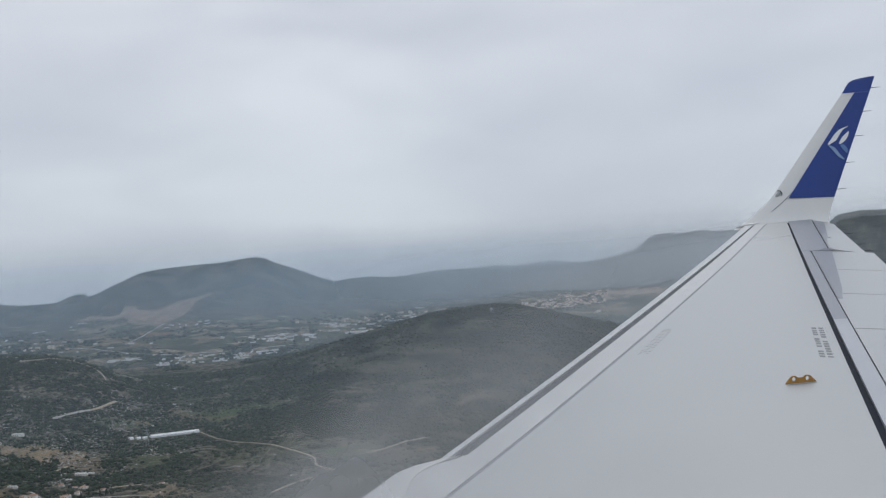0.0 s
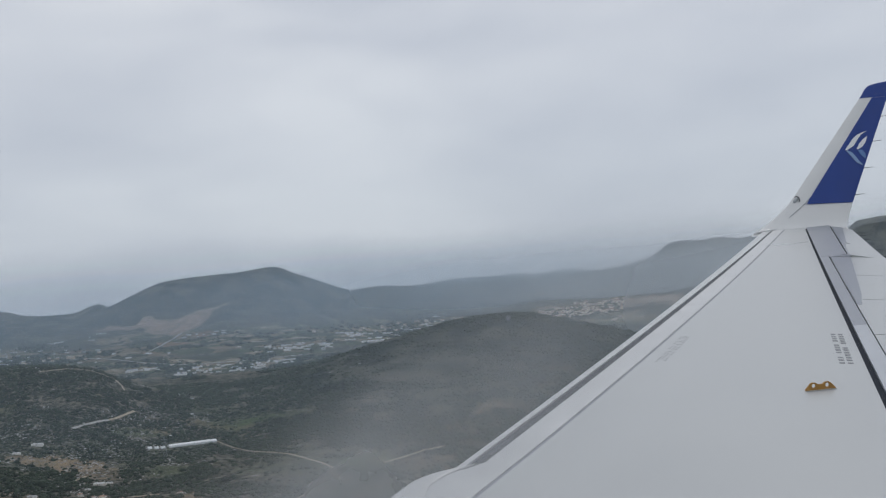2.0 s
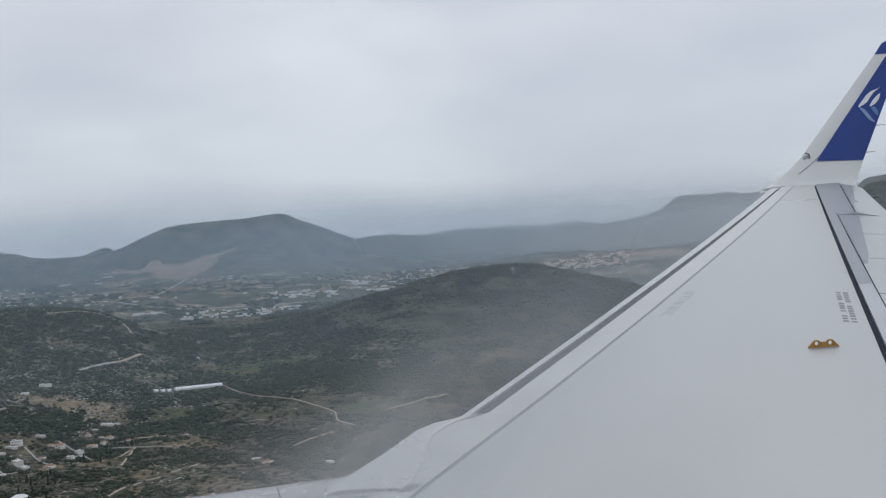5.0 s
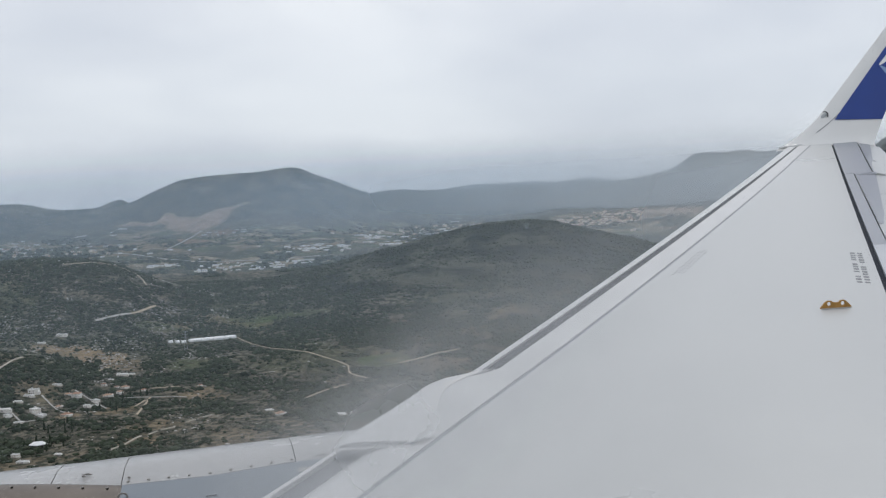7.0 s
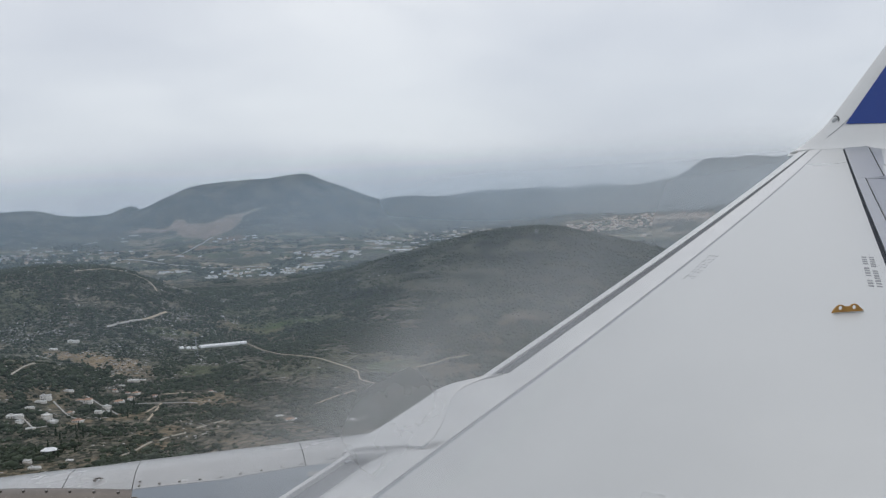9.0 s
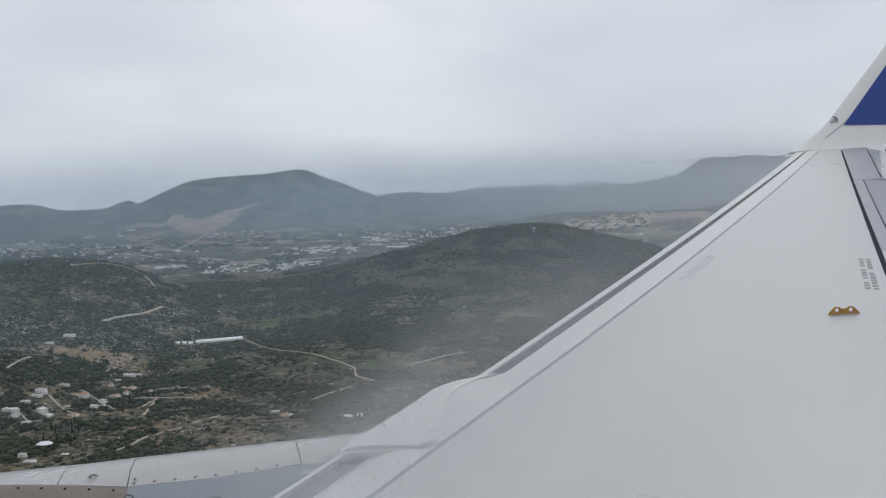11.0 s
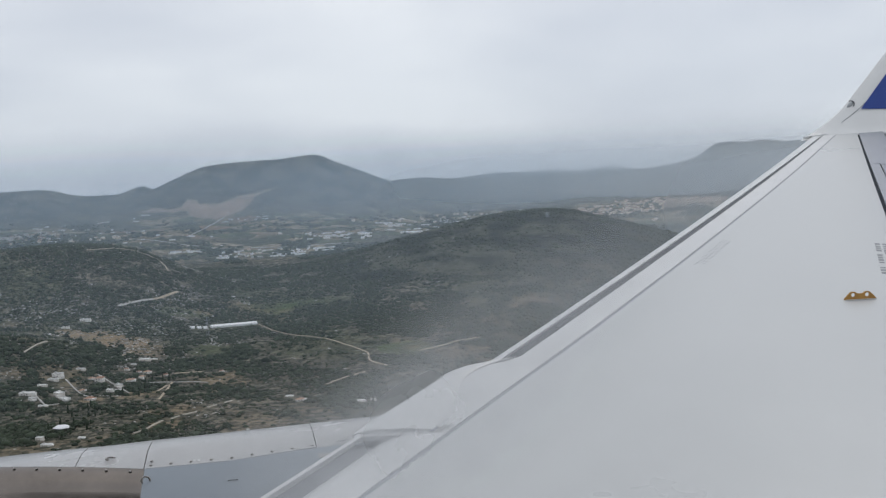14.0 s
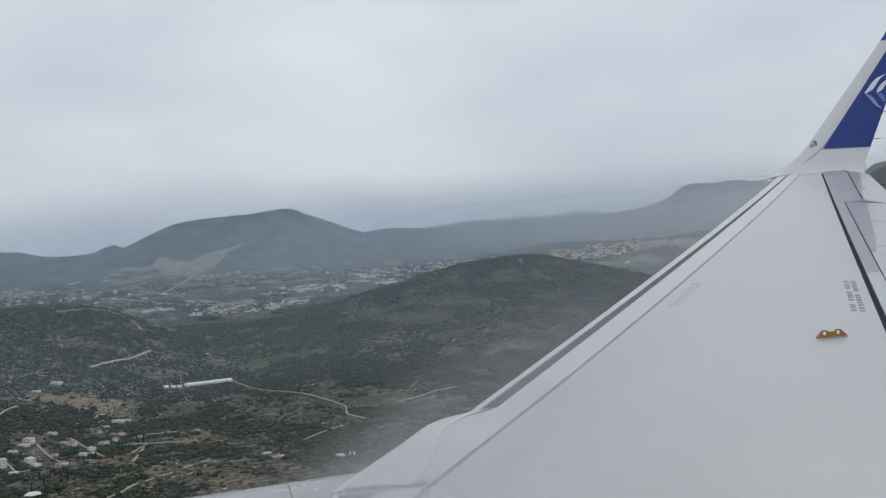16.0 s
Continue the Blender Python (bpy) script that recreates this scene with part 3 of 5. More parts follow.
hull("wall_cabin", 1.90, CABIN, "plain grey cabin lining round the window")

# ---- the airliner's wing ----
wing = new("airliner_wing")
wing.matrix_world = pose(0, 0, EYE_Z, 0.25, -1.6, 0.038)
tagged(wing, "white airliner wing with blue upturned tip and engine cowl", "aircraft wing")


def skin_z(y):
    return -1.296 + 0.08865 * y + 0.001316 * y * y


def strip(name, x1, x2, y1, y2, mat, depth=0.05, lift=0.0, lift2=None, label="", n=40, cols=4, parent=None):
    """A plate of the wing's skin between two spanwise lines, with thickness; lift, lift2: its edges' heights over the skin."""
    lift2 = lift if lift2 is None else lift2
    ys = np.linspace(y1, y2, n)
    pts = []
    for yy in ys:
        row = []
        for k in range(cols + 1):
            s = k / cols
            row.append((x1(yy) + (x2(yy) - x1(yy)) * s, yy, skin_z(yy) + lift + (lift2 - lift) * s))
        pts.append(row)
    return grid_mesh(name, pts, mat, parent or wing, label, thick=(0, 0, -depth))


def line(slope, offset):
    return lambda yy: slope * yy + offset


NOSE_OUT, COVE_OUT, COVE_IN = line(0.5145, -2.210), line(0.523, -2.2135), line(0.5185, -2.112)


def seam(offset):
    """The skin joint behind the nose: almost straight, with a slight bow along the span."""
    bow = ([2.0, 3.6, 4.1, 4.6, 5.5, 6.5, 8.0, 10.0, 12.0, 13.5, 15.1], [-0.024, -0.022, -0.013, 0.002, 0.008, 0.014, 0.014, 0.010, 0.0, -0.018, -0.03])
    return lambda yy: 0.5215 * yy + offset + float(smooth_interp(yy, *bow, 0.25))


SEAM_OUT, SEAM_IN = seam(-1.953), seam(-1.928)
SPAR_OUT, SPAR_IN = line(0.3812, 0.445), line(0.3795, 0.498)
HINGE = line(0.38, 0.60)
HINGE_TIP = line(0.391, 0.70)

strip("wing_skin", SEAM_IN, SPAR_OUT, 0.05, 15.05, WING_WHITE, 0.22, cols=10, n=60)
strip("seam_seal", SEAM_OUT, SEAM_IN, 0.05, 15.03, SEAL_GREY, 0.1, lift=-0.003, label="grey sealant line", cols=1)
COVE_TAPER = lambda yy: COVE_OUT(yy) + (COVE_IN(yy) - COVE_OUT(yy)) * min(1.0, max(0.0, (yy - 4.34) / 0.06))
strip("nose_skin", lambda yy: COVE_TAPER(yy) - 0.13 * min(1.0, max(0.0, (4.34 - yy) / 0.05)), SEAM_OUT, 3.5, 14.95, SLAT_WHITE, 0.14, cols=4, n=160)
COVE_ROOT = line(0.50, -2.145)
root_nose = []
for yy in np.linspace(0.05, 3.58, 40):
    a, b = COVE_ROOT(yy) - 0.012, SEAM_OUT(yy)
    root_nose.append([(a + (b - a) * s, yy, skin_z(yy) - 0.03 * (1 - min(1, s / 0.55)) ** 2.2) for s in np.linspace(0, 1, 14) ** 1.3])
grid_mesh("nose_skin", root_nose, SLAT_WHITE, wing, thick=(0, 0, -0.14))
strip("slat_cove", lambda yy: COVE_OUT(yy) - 0.004, COVE_TAPER, 4.34, 14.85, GAP_GREY, 0.05, lift=-0.012, label="dark gap behind the slat", cols=1, n=80)
COVE_PALE = material("worn_cove_grey", (0.20, 0.21, 0.225), 0.7, vary=0.2, scale=3, bump_scale=40)
strip("slat_cove", line(0.52, -2.30), COVE_ROOT, 0.05, 3.5, COVE_PALE, 0.05, lift=-0.018, lift2=-0.03, label="dark gap behind the slat", cols=1)


def slat(y1, y2, outer, inner, nose=0.03):
    """A slat: narrow flat top, then a nose that rounds down and back under."""
    pts = []
    for yy in np.linspace(y1, y2, 50):
        z = skin_z(yy)
        row = [(inner(yy), yy, z - 0.03), (inner(yy), yy, z)]
        for k in range(9):
            a = math.pi * k / 8
            row.append((outer(yy) + 0.004 - nose * math.sin(a), yy + nose * math.sin(a) * 0.5, z - 0.045 + 0.045 * math.cos(a)))
        row.append((inner(yy), yy, z - 0.09))
        pts.append(row)
    return grid_mesh("slat", pts, SLAT_WHITE, wing, "pale leading-edge slat")


slat(4.36, 14.75, NOSE_OUT, COVE_OUT)
slat(0.05, 3.53, line(0.52, -2.322), line(0.52, -2.298), 0.02)


# rounded cap at the outer end of the slat
bm = bmesh.new()
bmesh.ops.create_uvsphere(bm, u_segments=20, v_segments=10, radius=1.0, matrix=Matrix.Translation((5.62, 14.93, skin_z(14.93) - 0.03)) @ Matrix.Rotation(radians(8), 4, "Z") @ Matrix.Diagonal((0.34, 0.07, 0.055, 1)))
part("slat_end_cap", bm, SLAT_WHITE, wing, "lens-shaped white cap")

# fairing where the engine pylon meets the leading edge
FAIRING_WHITE = material("fairing_white_paint", (0.56, 0.565, 0.565), 0.33, vary=0.06, scale=3, bump_scale=25)
pts = []
for yy in np.linspace(3.53, 4.42, 30):
    edge = float(np.interp(yy, [3.46, 3.65, 3.97, 4.2, 4.3, 4.35, 4.39, 4.42], [-0.545, -0.47, -0.30, -0.18, -0.09, -0.0, 0.08, 0.16]))
    inner = float(smooth_interp(yy, [3.53, 3.60, 3.76, 3.88, 4.02, 4.16, 4.28, 4.36, 4.42], [-0.213, -0.165, -0.135, -0.118, -0.105, -0.082, -0.02, 0.055, 0.165], 0.03))
    rise = 0.010 * min(1.0, (4.43 - yy) / 0.2)
    row = []
    for s in (0, 0.1, 0.22, 0.4, 0.6, 0.8, 0.93, 1.0):
        row.append((edge + (inner - edge) * s, yy, skin_z(yy) + rise * (1 - s ** 5) + 0.006 - 0.003 * s - 0.02 * max(0, 0.2 - s) / 0.2))
    pts.append(row)
grid_mesh("pylon_fairing", pts, FAIRING_WHITE, wing, "white fairing over the engine pylon", thick=(0, 0, -0.2))
# dark hinge block under the fairing's lip
bm = bmesh.new()
box_bm(bm, 0.035, 0.03, 0.012, (-0.445, 3.475, skin_z(3.47) - 0.018), Matrix.Rotation(radians(28), 4, "Z"))
part("hinge_block", bm, GAP_GREY, wing, "small dark hinge block")

strip("spar_gap", SPAR_OUT, SPAR_IN, 0.05, 15.0, SEAL_DARK, 0.1, lift=-0.022, label="dark rubber seal along the spar", cols=1)
strip("shroud_panel", SPAR_IN, HINGE, 0.05, 6.9, AFT_GREY, 0.1, label="pale grey shroud panel")
strip("shroud_panel", SPAR_IN, HINGE, 6.903, 11.2, SHROUD_GREY, 0.1, label="blue-grey shroud panel")
strip("shroud_panel", SPAR_IN, HINGE_TIP, 11.21, 14.95, SHROUD_GREY, 0.1, label="blue-grey shroud panel")


# underside, bellied between the spars
belly = []
for yy in np.linspace(0.05, 14.9, 24):
    a, b = NOSE_OUT(yy) + 0.03, SPAR_IN(yy) + 0.05
    deep = 0.62 - 0.035 * yy
    belly.append([(a + (b - a) * s, yy, skin_z(yy) - 0.09 - deep * 0.55 * math.sin(math.pi * s) ** 0.7) for s in np.linspace(0, 1, 10)])
grid_mesh("lower_skin", belly, WING_WHITE, wing, "", thick=(0, 0, 0.02))


def aft_panel(name, y1, y2, front, chord, drop, gap):
    back = lambda yy: front(yy) + chord
    return strip(name, lambda yy: front(yy) + gap, back, y1, y2, WING_WHITE, 0.03, lift=-0.004, lift2=-drop, n=8, cols=3)


for y1, y2 in ((0.05, 2.6), (2.62, 4.6), (4.62, 6.52), (6.54, 8.07), (8.09, 9.62), (9.64, 11.18)):
    aft_panel("spoiler", y1, y2, HINGE, 0.78, 0.10, 0.012)
strip("aileron", lambda yy: HINGE_TIP(yy) + 0.015, lambda yy: 0.36 * yy + 1.53, 11.22, 14.88, WING_WHITE, 0.03, lift=-0.004, lift2=-0.11, n=20)
strip("flap", lambda yy: HINGE(yy) + 0.6, lambda yy: HINGE(yy) + 1.25, 0.05, 11.0, WING_WHITE, 0.05, lift=-0.16, lift2=-0.50, n=20, label="lowered white flap")


# blue-grey bands over the front of the aileron and outer spoilers
GREY_EDGE = line(0.435, 0.25)
strip("grey_band", lambda yy: HINGE_TIP(yy) + 0.02, lambda yy: max(GREY_EDGE(yy), HINGE_TIP(yy) + 0.04), 11.24, 14.6, SHROUD_GREY, 0.003, lift=0.002, lift2=-0.026, n=16, cols=2, label="blue-grey band")
strip("grey_band", lambda yy: HINGE(yy) + 0.016, lambda yy: max(GREY_EDGE(yy), HINGE(yy) + 0.03), 7.8, 11.16, SHROUD_GREY, 0.003, lift=0.002, lift2=-0.016, n=16, cols=2, label="blue-grey band")

strip("grey_band", lambda yy: HINGE(yy) + 0.004, lambda yy: HINGE_TIP(yy) + 0.05, 11.10, 11.30, SHROUD_GREY, 0.003, lift=0.004, lift2=-0.006, n=6, cols=2, label="blue-grey band")


def rod(name, a, b, r, mat, parent, label=""):
    bm = bmesh.new()
    a, b = Vector(a), Vector(b)
    m = Matrix.Translation((a + b) / 2) @ (b - a).to_track_quat("Z", "Y").to_matrix().to_4x4()
    bmesh.ops.create_cone(bm, cap_ends=True, segments=6, radius1=r, radius2=r * 0.5, depth=(b - a).length, matrix=m)
    return part(name, bm, mat, parent, label)


for yy in (11.6, 12.3, 13.0, 13.6, 14.1, 14.5):
    x, z = 0.36 * yy + 1.53, skin_z(yy) - 0.12
    rod("static_wick", (x, yy, z), (x + 0.13, yy - 0.02, z - 0.012), 0.005, SEAL_DARK, wing, "thin dark discharge wick")

# ---- upturned tip ----
def shark_section(z):
    """Front edge, rear edge and lean of the tip at a height."""
    front = 5.72 + 0.968 * (z - 0.43)
    if z < 0.80:
        front -= 0.21 * ((0.80 - z) / 0.45) ** 2
    rear = 6.87 + 0.626 * (z - 0.37)
    lean = 15.0 + 0.385 * (z - 0.37) - 0.05 * math.exp(-(z - 0.33) / 0.12)
    return front, rear, lean


def shark_point(z, s, side):
    """A point of the tip's skin: s from the front edge (0) to the rear edge (1), on the inner (-1) or outer (1) face."""
    front, rear, lean = shark_section(min(z, 2.50))
    if z > 2.50:
        k = (z - 2.50) / 0.24
        f0, r0, _ = shark_section(2.50)
        front, rear = f0 + 0.20 * k + 0.40 * k ** 8, r0 + 0.145 * k
        lean = shark_section(z)[2]
    thick = 0.5 * 0.085 * (rear - front) * (4 * max(s, 0.0) ** 0.6 * (1 - s)) * 0.62
    return front + (rear - front) * s, lean + side * thick, z


def shark_face(side, z0, z1, s0, s1, proud=0.0, nz=26, ns=14, tilt=0.0):
    rows_p = []
    for zz in np.linspace(z0, z1, nz):
        a, b = s0(zz) if callable(s0) else s0, s1(zz) if callable(s1) else s1
        row = []
        for s in np.linspace(a, b, ns):
            x, y, z = shark_point(zz, s, side)
            row.append((x, y + side * proud, z + tilt * (1 - s) * (z1 - zz) / (z1 - z0)))
        rows_p.append(row)
    return rows_p


sharklet_pts = []
for zz in np.concatenate([np.linspace(0.25, 2.5, 34), 2.5 + 0.24 * np.linspace(0.1, 0.995, 10)]):
    ring = [shark_point(zz, s, -1) for s in (0.5 - 0.5 * np.cos(np.linspace(0, math.pi, 16)))]
    ring += [shark_point(zz, s, 1) for s in (0.5 - 0.5 * np.cos(np.linspace(math.pi, 0, 16)))]
    sharklet_pts.append(ring)
sharklet = grid_mesh("sharklet", sharklet_pts, SHARK_WHITE, wing, "upturned wing tip, white with blue panel")


def blue_edge(z):
    """Where the blue paint begins behind the white front edge."""
    front, rear, _ = shark_section(min(z, 2.5))
    start = 6.27 + 0.905 * (z - 0.66)
    s = (start - front) / (rear - front)
    return float(np.clip(s, 0.0, 0.9)) if z < 2.46 else 0.0


for side in (-1, 1):
    grid_mesh("blue_panel", shark_face(side, 0.655, 2.455, blue_edge, 0.998, 0.003, 30, tilt=0.06), BLUE, sharklet, "royal blue paint on the tip")
    grid_mesh("blue_cap", shark_face(side, 2.457, 2.735, 0.0, 0.998, 0.003, 14), BLUE, sharklet, "royal blue tip cap")


def emblem(name, outline, mat):
    """A flat curved shape on the inner face; outline in x and z."""
    bm = bmesh.new()
    vs = []
    for x, z in outline:
        front, rear, _ = shark_section(z)
        s = min(0.99, max(0.02, (x - front) / (rear - front)))
        p = shark_point(z, s, -1)
        vs.append(bm.verts.new((x, p[1] - 0.016, z)))
    half = len(vs) // 2
    for k in range(half - 1):
        bm.faces.new((vs[k], vs[k + 1], vs[-k - 2], vs[-k - 1]))
    return part(name, bm, mat, sharklet)


emblem("emblem", [(7.16, 1.56), (7.26, 1.66), (7.34, 1.74), (7.44, 1.81), (7.62, 1.86), (7.60, 1.85), (7.50, 1.80), (7.42, 1.72), (7.33, 1.62), (7.19, 1.55)], EMBLEM_WHITE)
emblem("emblem", [(7.36, 1.56), (7.43, 1.65), (7.50, 1.71), (7.60, 1.77), (7.57, 1.70), (7.54, 1.66), (7.47, 1.59), (7.38, 1.55)], EMBLEM_WHITE)
emblem("emblem", [(7.17, 1.54), (7.22, 1.46), (7.26, 1.38), (7.30, 1.32), (7.38, 1.27), (7.39, 1.29), (7.34, 1.36), (7.31, 1.43), (7.27, 1.50), (7.20, 1.545)], EMBLEM_BLUE)
emblem("emblem", [(7.37, 1.54), (7.40, 1.46), (7.45, 1.38), (7.48, 1.40), (7.49, 1.47), (7.45, 1.54)], EMBLEM_MID)

for zz in (0.78, 1.22, 1.67, 2.10, 2.52, ):
    x, y, z = shark_point(zz, 1.0, -1)
    rod("static_wick", (x - 0.01, y, z), (x + 0.15, y, z + 0.004), 0.006, SEAL_DARK, sharklet, "thin dark discharge wick")

# position light in the root of the tip: a clear lens in a dark recess
GLASS = material("light_lens", (0.40, 0.42, 0.43), 0.08, vary=0.15, scale=30)
x, y, z = shark_point(0.77, 0.04, -1)
arc = [(x + 0.035 + 0.055 * math.cos(a), y - 0.024, z + 0.012 + 0.055 * math.sin(a)) for a in np.linspace(radians(-40), radians(120), 9)]
for k in range(8):
    rod("lamp_rim", arc[k], arc[k + 1], 0.011, GAP_GREY, sharklet, "dark curved rim of the lamp recess")
# joint between the front edge piece and the tip's root
ends = [Vector(shark_point(0.80 - 0.05 * k, 0.27 - 0.014 * k, -1)) - Vector((0, 0.004, 0)) for k in range(7)]
for k in range(6):
    rod("tip_joint", ends[k], ends[k + 1], 0.007, SEAL_GREY, sharklet, "thin grey joint line")
bm = bmesh.new()
bmesh.ops.create_uvsphere(bm, u_segments=14, v_segments=8, radius=1.0, matrix=Matrix.Translation((x + 0.03, y - 0.0, z)) @ Matrix.Rotation(radians(-42), 4, "Y") @ Matrix.Diagonal((0.075, 0.03, 0.030, 1)))
part("position_light", bm, GLASS, sharklet, "clear glass position light")

# joint line where the wing skin ends below the tip
bm = bmesh.new()
box_bm(bm, 0.62, 0.022, 0.012, (6.22, 15.0, skin_z(15.0) + 0.004), Matrix.Rotation(radians(-6), 4, "Z"))
part("tip_seam", bm, SEAL_GREY, wing, "thin grey joint line")
# blend between wing and tip
pts = []
for k in range(9):
    a = k / 8 * math.pi / 2
    row = []
    for s in np.linspace(0, 1, 12):
        front, rear = 5.36 + 0.42 * math.sin(a) ** 1.6, 6.80 + 0.07 * math.sin(a)
        x = front + (rear - front) * s
        row.append((x, 14.80 + 0.24 * math.sin(a) + 0.02, skin_z(14.8) + 0.002 + 0.24 * (1 - math.cos(a)) - 0.085 * s * math.cos(a)))
    pts.append(row)
grid_mesh("tip_blend", pts, SHARK_WHITE, wing, "curved white joint to the upturned tip", thick=(0, 0.06, -0.05))

# ---- yellow rope bracket ----
def outline_mesh(outer, holes, depth):
    """A flat plate with round holes, from a filled curve."""
    cu = bpy.data.curves.new("plate", "CURVE")
    cu.dimensions, cu.fill_mode, cu.extrude = "2D", "BOTH", depth / 2
    for loop in [outer] + holes:
        sp = cu.splines.new("POLY")
        sp.points.add(len(loop) - 1)
        for q, (a, b) in zip(sp.points, loop):
            q.co = (a, b, 0, 1)
        sp.use_cyclic_u = True
    ob = new("plate", cu)
    bpy.context.view_layer.update()
    me = bpy.data.meshes.new_from_object(ob)
    bpy.data.objects.remove(ob)
    bm = bmesh.new()
    bm.from_mesh(me)
    return bm


def ring(cx, cy, r, n=14):
    return [(cx + r * math.cos(2 * math.pi * k / n), cy + r * math.sin(2 * math.pi * k / n)) for k in range(n)]


bm = outline_mesh([(-0.087, 0), (0.087, 0), (0.084, 0.010), (0.056, 0.040), (0.044, 0.046), (0.026, 0.044), (0.014, 0.034), (-0.014, 0.034), (-0.026, 0.044), (-0.044, 0.046), (-0.056, 0.040), (-0.084, 0.010)],
                  [ring(-0.038, 0.027, 0.0115), ring(0.038, 0.027, 0.0115)], 0.012)
bmesh.ops.transform(bm, verts=bm.verts, matrix=Matrix.Translation((2.11, 5.16, skin_z(5.16) - 0.002)) @ Matrix.Rotation(radians(90), 4, "X"))
bracket = part("rope_bracket", bm, YELLOW, wing, "yellow escape-rope bracket with two holes", smooth=False)
bm = bmesh.new()
box_bm(bm, 0.165, 0.034, 0.003, (2.11, 5.155, skin_z(5.155) + 0.001))
part("bracket_foot", bm, WING_WHITE, bracket, "white bracket foot")


# ---- worn stencils, too small to read: rows of short bars ----
def stencil(corner, along, across, lines, count, mat, seed):
    """Bars along one direction in several lines."""
    rnd = random.Random(seed)
    bm = bmesh.new()
    c, a, b = Vector(corner), Vector(along), Vector(across)
    for i in range(lines):
        for k in range(count):
            if rnd.random() < 0.16:
                continue
            s0, s1 = k / count + 0.012, (k + 0.55 + 0.25 * rnd.random()) / count
            t0, t1 = (i + 0.1) / lines, (i + 0.78) / lines
            low, top = [], []
            for s, t in ((s0, t0), (s1, t0), (s1, t1), (s0, t1)):
                q = c + a * s + b * t
                low.append(bm.verts.new((q.x, q.y, skin_z(q.y) - 0.002)))
                top.append(bm.verts.new((q.x, q.y, skin_z(q.y) + 0.002)))
            bm.faces.new(low)
            bm.faces.new(top[::-1])
            for n in range(4):
                bm.faces.new((low[n - 1], low[n], top[n], top[n - 1]))
    return tagged(part("stencil", bm, mat, wing, "worn illegible stencil", smooth=False), kind="stuff")


stencil((2.475, 5.732, 0), (0.373, 0.965, 0), (0.077, -0.06, 0), 2, 13, MARK, 3)
stencil((1.47, 6.31, 0), (0.42, 0.83, 0), (0.092, 0.0, 0), 3, 15, MARK_PALE, 5)
stencil((-0.225, 3.52, 0), (0.05, 0.13, 0), (0.03, -0.012, 0), 1, 2, SEAL_GREY, 8)

for dx, dy in ((0.0, 0.0), (0.05, 0.035)):
    bm = bmesh.new()
    box_bm(bm, 0.026, 0.018, 0.008, (-0.485 + dx, 3.455 + dy, skin_z(3.46) - 0.012), Matrix.Rotation(radians(28), 4, "Z"))
    part("drain_block", bm, SEAL_GREY, wing, "small grey drain block")

# ---- engine nacelle below the leading edge ----
AX_Y, AX_Z, RAD = 3.95, -2.09, 1.05
nacelle = new("engine_nacelle")
nacelle.parent = wing
nacelle["label"] = "engine cowl in white, blue-grey and bare metal"


def nac(x, deg, lift=0.0):
    a = radians(deg)
    x = x - 0.0045 * (min(deg, 20) + 12.7) if deg > -12.7 else x - 0.004 * (max(deg, -60) + 12.7)
    rad = RAD + lift - 0.012 * max(0.0, -2.2 - x) ** 2
    return (x, AX_Y + rad * math.sin(a), AX_Z + 0.055 * (x + 0.5) + rad * math.cos(a))


def cowl(name, x1, x2, a1, a2, mat, label, lift=0.0, nx=16, na=20):
    """A curved cowl panel between two stations and two angles; x1, x2, a1, a2 may bend."""
    pts = []
    for i in range(nx + 1):
        row = []
        for k in range(na + 1):
            x = x1 + (x2 - x1) * i / nx
            lo, hi = (a1(x) if callable(a1) else a1), (a2(x) if callable(a2) else a2)
            row.append(nac(x, lo + (hi - lo) * k / na, lift))
        pts.append(row)
    return grid_mesh(name, pts, mat, nacelle, label, thick=(0, 0, -0.02))


def seam_angle(x):
    return float(np.interp(x, [-2.75, -2.09, -1.42, -1.045, -0.72], [5.0, -2.2, -12.7, -13.2, -11.3]))


cowl("upper_cowl", -2.75, -1.724, seam_angle, 178, COWL_WHITE, "white upper cowl panel")
cowl("upper_cowl", -1.72, -1.42, seam_angle, 178, COWL_WHITE, "white upper cowl panel")
cowl("upper_cowl", -1.416, -0.696, seam_angle, 178, COWL_WHITE, "white upper cowl panel")
cowl("upper_cowl", -0.692, 0.3, lambda x: -16, 178, COWL_WHITE, "white pylon cowl panel")
# the bare metal cowl rounds off more tightly below the seam
metal_pts = []
for x in np.linspace(-2.75, -1.418, 17):
    top = seam_angle(x) - 0.12
    start, ring_r, row = Vector(nac(x, top)), 0.15, []
    for k in range(25):
        turn_by = 62 * min(1, k / 14)
        run = max(0, k - 14) * 0.09
        a0, a1 = radians(top), radians(top - turn_by)
        off = Vector((0.004 * turn_by * 0.3, ring_r * (math.sin(a1) - math.sin(a0)) - run * math.cos(a1) * 1.0, ring_r * (math.cos(a1) - math.cos(a0)) + run * math.sin(a1)))
        row.append(tuple(start + off))
    metal_pts.append(row)
grid_mesh("reverser_cowl", metal_pts, COWL_METAL, nacelle, "bare metal cowl panel", thick=(0, 0, -0.02))
cowl("fan_cowl", -1.414, 0.3, -180, lambda x: seam_angle(x) - 0.12, COWL_BLUE, "blue-grey painted cowl panel")


